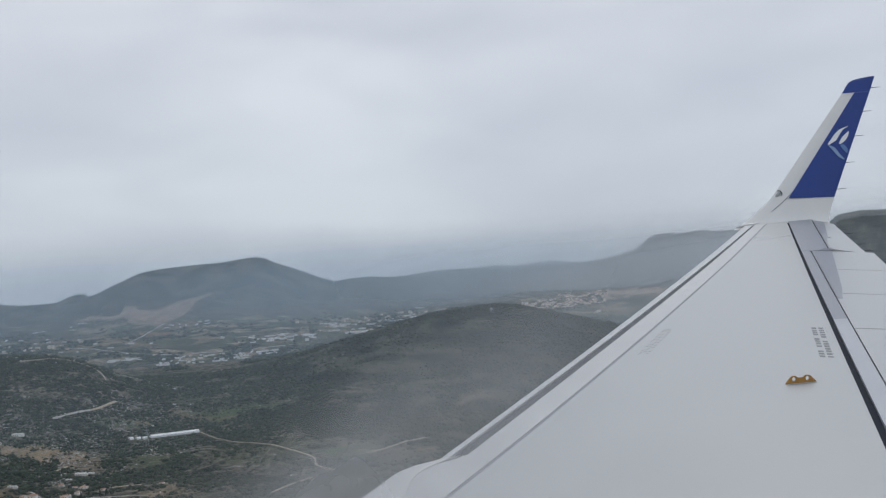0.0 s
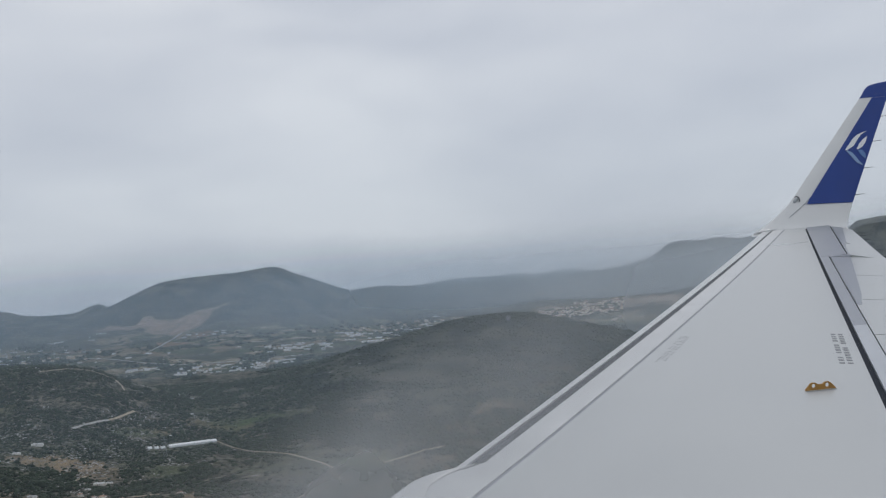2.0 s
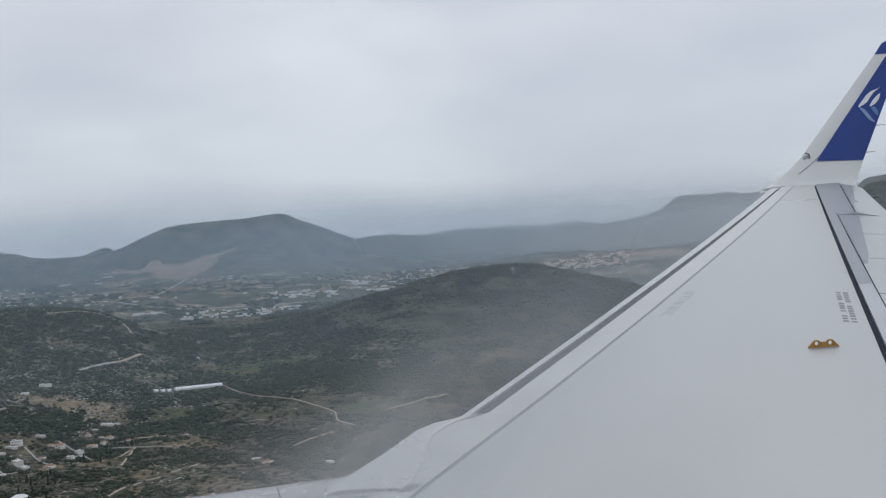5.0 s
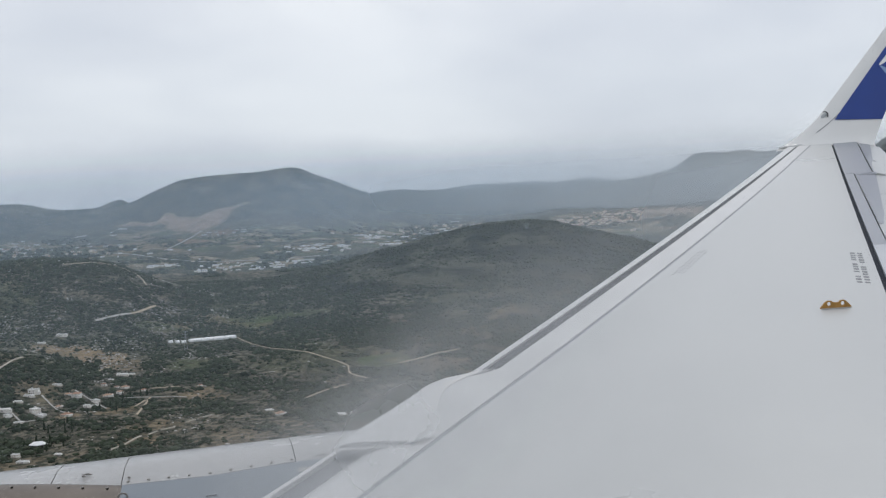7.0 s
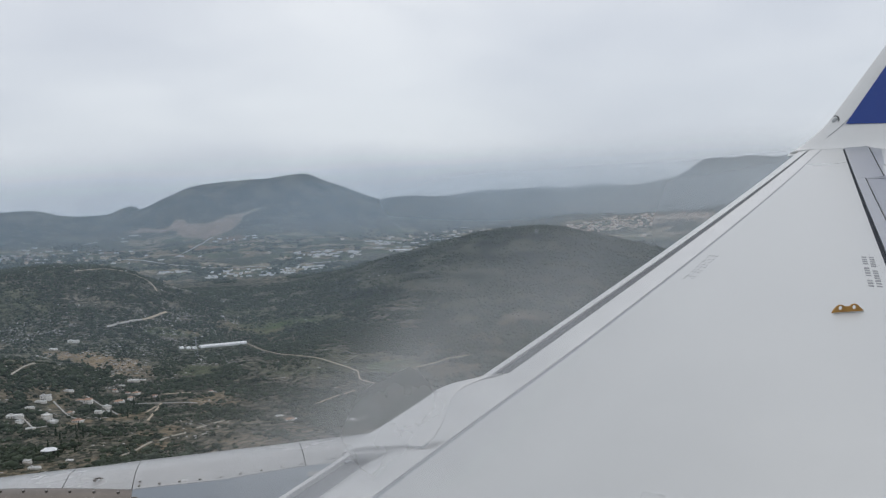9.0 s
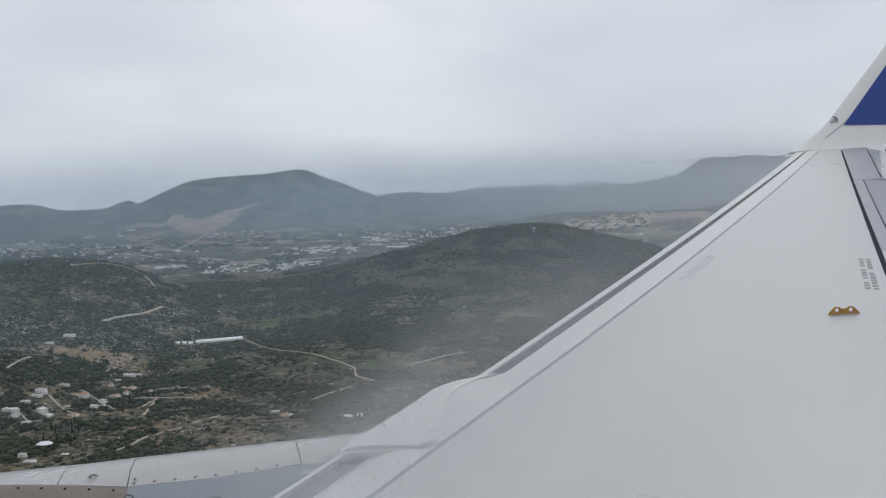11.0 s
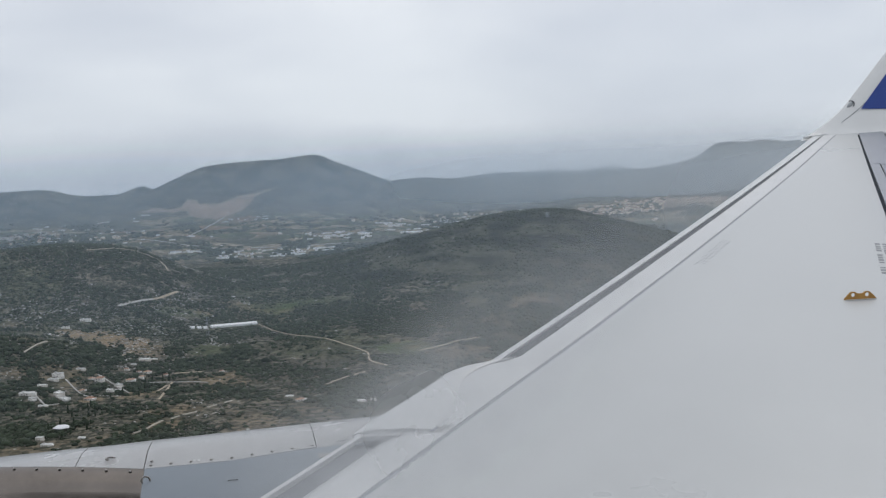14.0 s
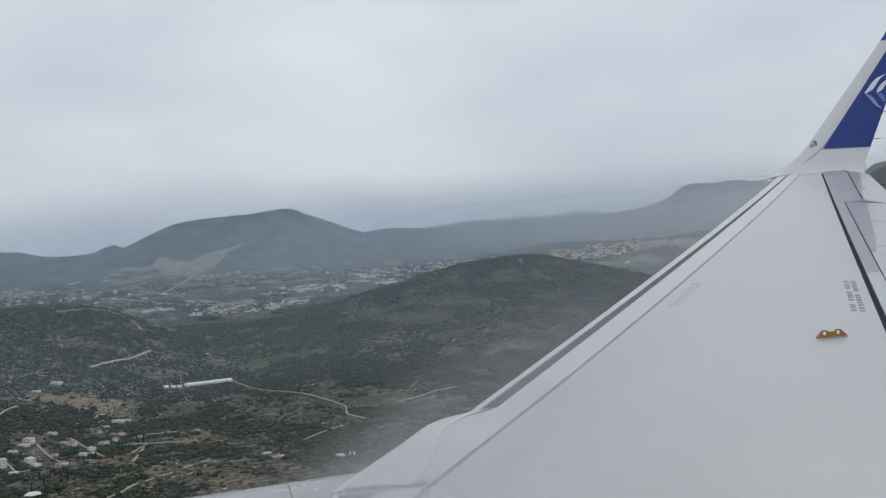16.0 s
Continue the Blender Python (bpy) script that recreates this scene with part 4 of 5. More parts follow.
def screw(x, deg, r=0.0064):
    p = Vector(nac(x, deg, 0.0015))
    out = Vector((0, math.sin(radians(deg)), math.cos(radians(deg))))
    bm = bmesh.new()
    bmesh.ops.create_cone(bm, cap_ends=True, segments=10, radius1=r, radius2=r * 0.9, depth=0.003, matrix=Matrix.Translation(p) @ out.to_track_quat("Z", "Y").to_matrix().to_4x4())
    return part("cowl_screw", bm, SCREW, nacelle)


for k in range(10):
    screw(-2.42 + 0.105 * k, seam_angle(-2.42 + 0.105 * k) - 1.4)
for k in range(9):
    screw(-1.39 + 0.085 * k, seam_angle(-1.39 + 0.085 * k) + 1.3)
screw(-1.39, -9.4)
# round latch on the metal cowl's edge, and a worn mark on the painted cowl
p = Vector(nac(-1.40, -18.0, 0.004))
bm = bmesh.new()
for k in range(10):
    a = 2 * math.pi * k / 10
    box_bm(bm, 0.011, 0.004, 0.006, p + Vector((0.016 * math.cos(a), 0.004 * math.cos(a), 0.014 * math.sin(a))), Matrix.Rotation(-a - math.pi / 2, 4, "Y"))
part("cowl_latch", bm, SCREW, nacelle, "small round steel latch")
bm = bmesh.new()
for k in range(4):
    box_bm(bm, 0.007, 0.003, 0.006, Vector(nac(-1.06 + 0.011 * k, -21.0, 0.002)), Matrix.Rotation(radians(20), 4, "X"))
part("cowl_marking", bm, MARK, nacelle, "short illegible grey marking")
bm = bmesh.new()
for k in range(3):
    box_bm(bm, 0.009, 0.006, 0.003, Vector(nac(-0.60 + 0.013 * k, -9.5, 0.002)), Matrix.Rotation(radians(9.5), 4, "X"))
part("cowl_marking", bm, MARK, nacelle, "short illegible grey marking")
# lifting hook in its pressed recess
p = Vector(nac(-1.575, -6.0, 0.003))
bm = bmesh.new()
for k in range(7):
    a0, a1 = math.pi * (0.15 + 1.35 * k / 7), math.pi * (0.15 + 1.35 * (k + 1) / 7)
    for a, b in ((a0, a1),):
        mid_a = (a + b) / 2
        box_bm(bm, 0.012, 0.006, 0.006, p + Vector((0.016 * math.cos(mid_a), 0.018 * math.sin(mid_a), 0.003)), Matrix.Rotation(mid_a + math.pi / 2, 4, "Z"))
part("lifting_hook", bm, SCREW, nacelle, "small dark steel hook")


# ---- landscape things ----
CLEARINGS = set()


def clear(x, y, reach):
    """Keep bushes and trees off this place and off the strip just south of it."""
    n = int(reach / 3)
    for i in range(-n, n + 1):
        for j in range(-n - 2, n + 1):
            CLEARINGS.add((int(x // 3) + i) * 100000 + int(y // 3) + j)


def is_clear(x, y):
    keys = (np.floor_divide(x, 3)).astype(np.int64) * 100000 + np.floor_divide(y, 3).astype(np.int64)
    return np.isin(keys, np.fromiter(CLEARINGS, np.int64))


WALL_WHITE = material("white_render", (0.76, 0.75, 0.72), 0.85, vary=0.08, scale=0.4, bump_scale=4, second=(0.62, 0.56, 0.48), second_amount=0.7)
ROOF_TILE = material("terracotta_roof", (0.27, 0.150, 0.105), 0.85, vary=0.2, scale=0.6, bump_scale=6, second=(0.40, 0.27, 0.19), second_amount=0.9)
ROOF_PALE = material("pale_flat_roof", (0.74, 0.73, 0.71), 0.8, vary=0.1, scale=0.5, bump_scale=5, second=(0.48, 0.48, 0.47), second_amount=0.8)
ROOF_METAL = material("grey_sheet_roof", (0.56, 0.58, 0.60), 0.5, vary=0.12, scale=0.3, bump_scale=3, second=(0.34, 0.37, 0.42), second_amount=0.9)
WINDOW_DARK = material("dark_window_glass", (0.03, 0.035, 0.045), 0.12, vary=0.1)
PLASTIC = material("white_greenhouse_film", (0.80, 0.81, 0.82), 0.45, vary=0.06, scale=0.2, bump_scale=1.2)
DIRT = material("pale_dirt_track", (0.40, 0.335, 0.25), 0.95, vary=0.2, scale=0.08, bump_scale=0.7)
CONCRETE_ROAD = material("pale_concrete_road", (0.38, 0.37, 0.345), 0.9, vary=0.12, scale=0.08, bump_scale=0.7)
STONE_WALL = material("bleached_stone_wall", (0.46, 0.42, 0.36), 0.9, vary=0.2, scale=0.3, bump_scale=2)
BARK = material("grey_brown_bark", (0.12, 0.09, 0.065), 0.95, vary=0.25, scale=2)
STEEL = material("galvanised_steel", (0.42, 0.43, 0.44), 0.5, metal=0.8, vary=0.1, scale=2)


def foliage(name, dark, light):
    m = bpy.data.materials.new(name)
    m.use_nodes = True
    n, l = m.node_tree.nodes, m.node_tree.links
    p = n["Principled BSDF"]
    p.inputs["Roughness"].default_value, p.inputs["Specular IOR Level"].default_value = 0.85, 0.2
    geo, ramp = n.new("ShaderNodeNewGeometry"), n.new("ShaderNodeValToRGB")
    co, no, ad = n.new("ShaderNodeTexCoord"), n.new("ShaderNodeTexNoise"), n.new("ShaderNodeMath")
    no.inputs["Scale"].default_value, no.inputs["Detail"].default_value = 0.9, 3.0
    l.new(co.outputs["Object"], no.inputs["Vector"])
    ad.operation = "MULTIPLY_ADD"
    l.new(no.outputs["Fac"], ad.inputs[0])
    ad.inputs[1].default_value = 0.5
    l.new(geo.outputs["Random Per Island"], ad.inputs[2])
    l.new(ad.outputs[0], ramp.inputs[0])
    e = ramp.color_ramp.elements
    e[0].position, e[0].color = 0.2, (*dark, 1)
    e[1].position, e[1].color = 1.3, (*light, 1)
    l.new(ramp.outputs[0], p.inputs["Base Color"])
    return m


LEAF = foliage("scrub_leaves", (0.018, 0.026, 0.018), (0.050, 0.066, 0.042))
OLIVE = foliage("olive_leaves", (0.035, 0.046, 0.030), (0.085, 0.098, 0.066))
CYPRESS = foliage("cypress_leaves", (0.012, 0.022, 0.014), (0.030, 0.044, 0.024))


def on_ground(bearing, r, turn=0.0, sink=0.4):
    p = spot(bearing, r)
    return pose(p.x, p.y, p.z - sink, 0, 0, turn)


def thing(name, label, category, group="", kind=""):
    return tagged(new(name), label, category, group, kind)


def wall_block(bm, x, y, w, d, h):
    box_bm(bm, w, d, h + 1.5, (x, y, h / 2 - 0.75))


def window(parent, x, y, z, w, h, face):
    """A dark pane in its reveal; face: which way it looks along y or x."""
    bm = bmesh.new()
    size = (w, 0.16, h) if face in ("front", "back") else (0.16, w, h)
    box_bm(bm, *size, (x, y, z))
    pane = part("window", bm, WINDOW_DARK, parent, smooth=False)
    bm = bmesh.new()
    sill = (w + 0.3, 0.3, 0.12) if face in ("front", "back") else (0.3, w + 0.3, 0.12)
    box_bm(bm, *sill, (x, y, z - h / 2 - 0.06))
    part("sill", bm, WALL_WHITE, pane, smooth=False)
    return pane


def villa(kind_of, w, d, storeys, label, group):
    """A country house: rendered walls, windows, and a flat or hipped roof."""
    h = 3.0 * storeys
    root = thing("house", label, "house", group)
    bm = bmesh.new()
    wall_block(bm, 0, 0, w, d, h)
    wall_block(bm, w * 0.42, -d * 0.36, w * 0.5, d * 0.62, 3.0)
    part("wall", bm, WALL_WHITE, root, smooth=False)
    for s in range(storeys):
        for k in (-0.3, 0.05):
            window(root, w * k, -d / 2 - 0.02, 1.6 + 3 * s, 1.3, 1.3, "front")
        window(root, -w / 2 - 0.02, 0, 1.6 + 3 * s, 1.3, 1.3, "side")
    bm = bmesh.new()
    if kind_of == "flat":
        box_bm(bm, w + 0.5, d + 0.5, 0.35, (0, 0, h + 0.175))
        for sx, sy, lx, ly in ((0, d / 2, w, 0.3), (0, -d / 2, w, 0.3), (w / 2, 0, 0.3, d), (-w / 2, 0, 0.3, d)):
            box_bm(bm, lx + 0.3, ly, 0.7, (sx, sy, h + 0.7))
        box_bm(bm, 3.0, 3.0, 2.2, (-w * 0.25, d * 0.2, h + 1.4))
        part("roof", bm, ROOF_PALE, root, "pale flat roof with parapet", smooth=False)
    else:
        e, rise = 0.6, 2.4
        base = [bm.verts.new(q) for q in ((-w / 2 - e, -d / 2 - e, h), (w / 2 + e, -d / 2 - e, h), (w / 2 + e, d / 2 + e, h), (-w / 2 - e, d / 2 + e, h))]
        cut = min(w, d) / 2
        top = [bm.verts.new(q) for q in ((-w / 2 + cut * 0.9, 0, h + rise), (w / 2 - cut * 0.9, 0, h + rise))]
        bm.faces.new(base[::-1])
        bm.faces.new((base[0], base[1], top[1], top[0]))
        bm.faces.new((base[2], base[3], top[0], top[1]))
        bm.faces.new((base[1], base[2], top[1]))
        bm.faces.new((base[3], base[0], top[0]))
        roof = part("roof", bm, ROOF_TILE, root, "hipped terracotta roof", smooth=False)
        bm = bmesh.new()
        box_bm(bm, 0.8, 0.8, 1.8, (w * 0.2, 0.8, h + rise))
        part("chimney", bm, WALL_WHITE, roof, smooth=False)
    bm = bmesh.new()
    box_bm(bm, w * 0.52 + 0.4, d * 0.62 + 0.4, 0.3, (w * 0.42, -d * 0.36, 3.15))
    part("terrace_roof", bm, ROOF_PALE, root, "pale terrace slab", smooth=False)
    bm = bmesh.new()
    box_bm(bm, 1.0, 0.12, 2.1, (-w * 0.12, -d / 2 - 0.02, 1.05))
    part("door", bm, BARK, root, smooth=False)
    return root


def warehouse(w, d, h, label, group):
    """A long shed with a low gabled sheet roof and a loading door."""
    root = thing("warehouse", label, "warehouse", group)
    bm = bmesh.new()
    wall_block(bm, 0, 0, w, d, h)
    part("wall", bm, WALL_WHITE, root, smooth=False)
    bm = bmesh.new()
    rise = d * 0.08
    vs = []
    for x in (-w / 2 - 0.4, w / 2 + 0.4):
        vs += [bm.verts.new((x, y, z)) for y, z in ((-d / 2 - 0.5, h), (0, h + rise), (d / 2 + 0.5, h), (0, h - 0.1))]
    bm.faces.new((vs[0], vs[4], vs[5], vs[1]))
    bm.faces.new((vs[1], vs[5], vs[6], vs[2]))
    bm.faces.new((vs[2], vs[6], vs[7], vs[3]))
    bm.faces.new((vs[3], vs[7], vs[4], vs[0]))
    bm.faces.new(vs[0:4][::-1])
    bm.faces.new(vs[4:8])
    part("roof", bm, ROOF_METAL, root, "pale sheet-metal roof", smooth=False)
    bm = bmesh.new()
    box_bm(bm, 4.5, 0.2, 4.0, (-w * 0.2, -d / 2 - 0.05, 2.0))
    part("loading_door", bm, ROOF_METAL, root, smooth=False)
    return root


rnd = random.Random(11)
villas = [villa("flat", 15, 11, 2, "two-storey white house with pale flat roof among trees", "country houses"),
          villa("hip", 14, 10, 1, "low white house with hipped terracotta roof", "country houses"),
          villa("flat", 19, 10, 1, "long low white house with pale flat roof", "country houses"),
          villa("hip", 12, 11, 2, "two-storey white house with terracotta roof", "country houses")]
# bearing, distance, pattern, size, turn
spots_near = [(-757, 1563, 0, 1.15, 8), (-701, 1426, 1, 1.2, -12), (-816, 1477, 2, 1.25, 10), (-681, 1538, 3, 1.2, 5),
              (-715, 1608, 2, 0.8, 6), (-767, 1545, 2, 0.9, 8), (-788, 1516, 2, 0.75, 24), (-807, 1446, 0, 0.8, -30), (-757, 1461, 0, 1.1, -38), (-747, 1438, 2, 1.0, -34), (-789, 1405, 2, 0.7, 20),
              (-696, 1552, 1, 0.8, 8), (-647, 1500, 0, 0.85, -30), (-664, 1474, 0, 0.75, 12), (-651, 1478, 2, 0.6, 40), (-625, 1534, 1, 1.1, 10), (-618, 1635, 2, 0.5, 20), (-597, 1661, 2, 1.05, 10), (-580, 1665, 2, 0.6, 8),
              (-593, 1577, 1, 1.0, -14), (-603, 1546, 3, 0.8, -20), (-560, 1554, 1, 0.75, 4), (-631, 1599, 3, 0.7, 30), (-608, 1587, 1, 0.6, -8), (-715, 1483, 1, 0.7, 60), (-701, 1926, 2, 1.15, 4), (-738, 1891, 2, 0.8, 12),
              (-798, 1220, 0, 0.7, 8), (-786, 1185, 2, 0.8, 6), (-458, 1557, 1, 0.6, 0), (-318, 1311, 1, 1.0, 25), (-338, 1343, 2, 0.6, 30), (-209, 1277, 2, 0.7, 6), (-186, 1278, 0, 0.6, 6), (-721, 1203, 2, 0.5, 0)]
for i, (b, r, which, size, turn) in enumerate(spots_near):
    m = on_ground(b, r, turn)
    clear(m.translation.x, m.translation.y, 12 * size)
    if i < 4:
        villas[which].matrix_world = m @ Matrix.Scale(size * 0.85, 4)
    else:
        copy_thing(villas[which], m).scale = [size * 0.85] * 3

# industrial sheds over the valley floor
sheds = [warehouse(46, 22, 8, "long pale industrial shed on the valley floor", "valley sheds"),
         warehouse(30, 20, 7, "pale industrial shed with sheet-metal roof", "valley sheds"),
         warehouse(70, 26, 9, "large white industrial hall on the valley floor", "valley sheds")]
strips = [(-508, 3150, 34, 16, 12), (-375, 3030, 75, 80, 46), (-280, 3060, 40, 40, 18), (-232, 3300, 62, 66, 46), (-100, 3470, 70, 95, 34), (-20, 3640, 45, 80, 16), (-400, 3660, 40, 40, 9), (-690, 3760, 110, 260, 26), (80, 3780, 80, 90, 10), (-560, 3420, 110, 140, 12)]
first = set()
for b0, r0, db, dr, count in strips:
    for k in range(count):
        s = rnd.choice(sheds)
        m = on_ground(b0 + rnd.uniform(-1, 1) * db, r0 + rnd.uniform(-1, 1) * dr, rnd.choice((8, 12, 98)) + rnd.uniform(-9, 9)) 
        if s not in first:
            first.add(s)
            s.matrix_world = m @ Matrix.Scale(0.5, 4)
        else:
            copy_thing(s, m).scale = (rnd.uniform(0.22, 0.6), rnd.uniform(0.22, 0.45), rnd.uniform(0.3, 0.5))
big = copy_thing(sheds[2], on_ground(-107, 3345, 8))
big.scale = (1.15, 1.7, 0.6)


# hillside town of small pale houses
TOWN_WALL = material("beige_render", (0.60, 0.50, 0.40), 0.85, vary=0.1, scale=0.4, bump_scale=4, second=(0.72, 0.65, 0.57), second_amount=0.9)


def town_house(w, d, h, roof_mat, label):
    root = thing("town_house", label, "house", "hillside town")
    bm = bmesh.new()
    wall_block(bm, 0, 0, w, d, h)
    part("wall", bm, TOWN_WALL, root, smooth=False)
    bm = bmesh.new()
    if roof_mat == ROOF_TILE:
        base = [bm.verts.new(q) for q in ((-w / 2 - 0.4, -d / 2 - 0.4, h), (w / 2 + 0.4, -d / 2 - 0.4, h), (w / 2 + 0.4, d / 2 + 0.4, h), (-w / 2 - 0.4, d / 2 + 0.4, h))]
        tip = bm.verts.new((0, 0, h + 2.6))
        bm.faces.new(base[::-1])
        for a, b in zip(base, base[1:] + base[:1]):
            bm.faces.new((a, b, tip))
    else:
        box_bm(bm, w + 0.5, d + 0.5, 0.5, (0, 0, h + 0.25))
        box_bm(bm, 3, 3, 2.2, (w * 0.2, 0, h + 1.5))
    part("roof", bm, roof_mat, root, smooth=False)
    for k in (-0.25, 0.25):
        bm = bmesh.new()
        box_bm(bm, 1.5, 0.2, 1.6, (w * k, -d / 2 - 0.03, h * 0.6))
        part("window", bm, WINDOW_DARK, root, smooth=False)
    return root


homes = [town_house(13, 11, 8, ROOF_TILE, "pale town house with terracotta roof on the hillside"), town_house(14, 12, 10, ROOF_PALE, "pale flat-roofed town block on the hillside"), town_house(11, 10, 6, ROOF_TILE, "small pale house with terracotta roof in the town")]
placed = 0
while placed < 222:
    t = rnd.random()
    b = 182 + 252 * t + rnd.gauss(0, 8)
    r = 3690 + 130 * t + rnd.uniform(-1, 1) * (70 + 30 * math.sin(5 * t))
    m = on_ground(b, r, rnd.uniform(0, 180))
    if placed < 3:
        homes[placed].matrix_world = m @ Matrix.Scale(0.7, 4)
    else:
        copy_thing(homes[rnd.choice((0, 0, 1, 2, 2, 2))], m).scale = (rnd.uniform(0.7, 1.2), rnd.uniform(0.55, 0.9), rnd.uniform(0.5, 0.8))
    placed += 1
for count, beside, spread, near, far in ((8, 335, 110, 3420, 3660), (14, 20, 50, 3700, 3790), (16, -60, 60, 3560, 3760), (7, 165, 40, 4060, 4130), (6, 395, 16, 4130, 4200), (9, -430, 180, 3050, 3450), (14, -700, 80, 3500, 3590)):
    for k in range(count):
        copy_thing(homes[rnd.randrange(3)], on_ground(rnd.gauss(beside, spread), rnd.uniform(near, far), rnd.uniform(0, 180))).scale = [rnd.uniform(0.6, 1.0)] * 3
# the rest of the town, crowded between those houses
crowd = random.Random(77)
bm = bmesh.new()
for k in range(130):
    t = crowd.random()
    m = on_ground(178 + 262 * t + crowd.gauss(0, 7), 3690 + 130 * t + crowd.uniform(-1, 1.2) * (95 + 30 * math.sin(5 * t)), crowd.uniform(0, 180))
    w, d, h = crowd.uniform(7, 12), crowd.uniform(6, 9), crowd.uniform(3.0, 5.5)
    low = [bm.verts.new(m @ Vector((a * w / 2, b * d / 2, -1.5))) for a, b in ((-1, -1), (1, -1), (1, 1), (-1, 1))]
    eave = [bm.verts.new(m @ Vector((a * w / 2, b * d / 2, h))) for a, b in ((-1, -1), (1, -1), (1, 1), (-1, 1))]
    crest = [bm.verts.new(m @ Vector((a * w * 0.3, 0, h + crowd.choice((0.3, 1.8, 2.2))))) for a in (-1, 1)]
    for j in range(4):
        bm.faces.new((low[j], low[(j + 1) % 4], eave[(j + 1) % 4], eave[j]))
    for face in ((eave[0], eave[1], crest[1], crest[0]), (eave[1], eave[2], crest[1]), (eave[2], eave[3], crest[0], crest[1]), (eave[3], eave[0], crest[0])):
        bm.faces.new(face).material_index = 1
quarter = part("crowded_town_houses", bm, TOWN_WALL, None, smooth=False)
quarter.data.materials.append(ROOF_TILE)
tagged(quarter, "crowded pale houses with terracotta roofs on the slope", "houses", kind="stuff")
# white houses at the foot of the hill to the west
for k in range(34):
    copy_thing(villas[rnd.choice((0, 0, 2, 3))], on_ground(rnd.gauss(-800, 38), rnd.gauss(3720, 60), rnd.uniform(-60, 60))).scale = [rnd.uniform(0.8, 1.15)] * 3


# ---- greenhouses by the green field ----
def greenhouse(length, width, height, spans, label):
    root = thing("greenhouse", label, "greenhouse", "greenhouses")
    for k in range(spans):
        bm = bmesh.new()
        prof = [(width * (j / 10 - 0.5), height * (0.45 + 0.55 * math.sin(math.pi * j / 10))) for j in range(11)]
        prof = [(prof[0][0], -1.2)] + prof + [(prof[-1][0], -1.2)]
        ends = []
        for x in (-length / spans / 2 + 0.25, length / spans / 2 - 0.25):
            ends.append([bm.verts.new((x + (k - (spans - 1) / 2) * length / spans, a, b)) for a, b in prof])
        for j in range(len(prof) - 1):
            bm.faces.new((ends[0][j], ends[1][j], ends[1][j + 1], ends[0][j + 1]))
        bm.faces.new(ends[0][::-1])
        bm.faces.new(ends[1])
        part("film_bay", bm, PLASTIC, root)
    return root


def between(b1, r1, b2, r2):
    p, q = spot(b1, r1), spot(b2, r2)
    mid = (p + q) / 2
    return p, q, mid, math.degrees(math.atan2(q.y - p.y, q.x - p.x))


p, q, mid, ang = between(-474, 1902, -391, 1946)
g = greenhouse((q - p).length, 11, 5.5, 8, "long white film greenhouse beside a green field")
g.matrix_world = pose(mid.x, mid.y, mid.z, 0, math.degrees(-math.atan2(q.z - p.z, math.hypot(q.x - p.x, q.y - p.y))), ang)
for k in range(12):
    side = p.lerp(q, k / 11)
    clear(side.x, side.y, 10)
for b in (-507, -495, -484):
    g2 = greenhouse(8, 9, 4.5, 1, "small white film greenhouse")
    g2.matrix_world = on_ground(b, 1897, ang)
    clear(g2.matrix_world.translation.x, g2.matrix_world.translation.y, 9)


# ---- tracks, roads and walls draped over the ground ----
def draped(name, way, width, mat, label, category, height=0.0, kind=""):
    """A band that follows the ground along a way given in bearings and distances."""
    pts = [spot(b, r) for b, r in way]
    path = []
    for a, b in zip(pts, pts[1:]):
        steps = max(1, int((b - a).length / 4))
        path += [a.lerp(b, k / steps) for k in range(steps)]
    path.append(pts[-1])
    for _ in range(6):
        path = [path[0]] + [(path[k - 1] + path[k] * 2 + path[k + 1]) / 4 for k in range(1, len(path) - 1)] + [path[-1]]
    rows_p = []
    for k, c in enumerate(path):
        d = path[min(k + 1, len(path) - 1)] - path[max(k - 1, 0)]
        side = Vector((-d.y, d.x, 0)).normalized()
        wob = 1 + 0.35 * (noise.noise(c * 0.05))
        clear(c.x, c.y, max(3.0, width * 0.6))
        row = []
        for s in (-0.5, 0.0, 0.5):
            e = c + side * (s * width * wob)
            z = float(terrain(np.array([e.x]), np.array([e.y]))[0])
            row.append((e.x, e.y, z + 0.7 + height))
        rows_p.append(row)
    ob = grid_mesh(name, rows_p, mat, None, thick=(0, 0, -1.6 - height))
    return tagged(ob, label, category, kind=kind)


TRACK = "pale dirt track winding through scrub"
draped("dirt_track", [(-388, 1944), (-352, 1851), (-322, 1798), (-267, 1752)], 1.5, DIRT, "faint dirt track from the greenhouse", "track", kind="structure")
draped("dirt_track", [(-267, 1752), (-230, 1687), (-192, 1622), (-191, 1569), (-159, 1522)], 2.4, DIRT, TRACK, "track", kind="structure")
draped("dirt_track", [(-270, 1413), (-233, 1464), (-199, 1491)], 3.0, DIRT, TRACK, "track", kind="structure")
draped("dirt_track", [(-101, 1618), (-66, 1641), (-40, 1668), (6, 1700)], 2.6, DIRT, TRACK, "track", kind="structure")
LANE = "pale concrete lane between houses"
draped("concrete_lane", [(-808, 1491), (-796, 1456), (-784, 1409), (-758, 1413)], 2.4, CONCRETE_ROAD, LANE, "road", kind="structure")
draped("concrete_lane", [(-743, 1552), (-727, 1494), (-716, 1459), (-696, 1439)], 2.4, CONCRETE_ROAD, LANE, "road", kind="structure")
draped("concrete_lane", [(-683, 1578), (-658, 1523), (-629, 1455)], 2.4, CONCRETE_ROAD, LANE, "road", kind="structure")
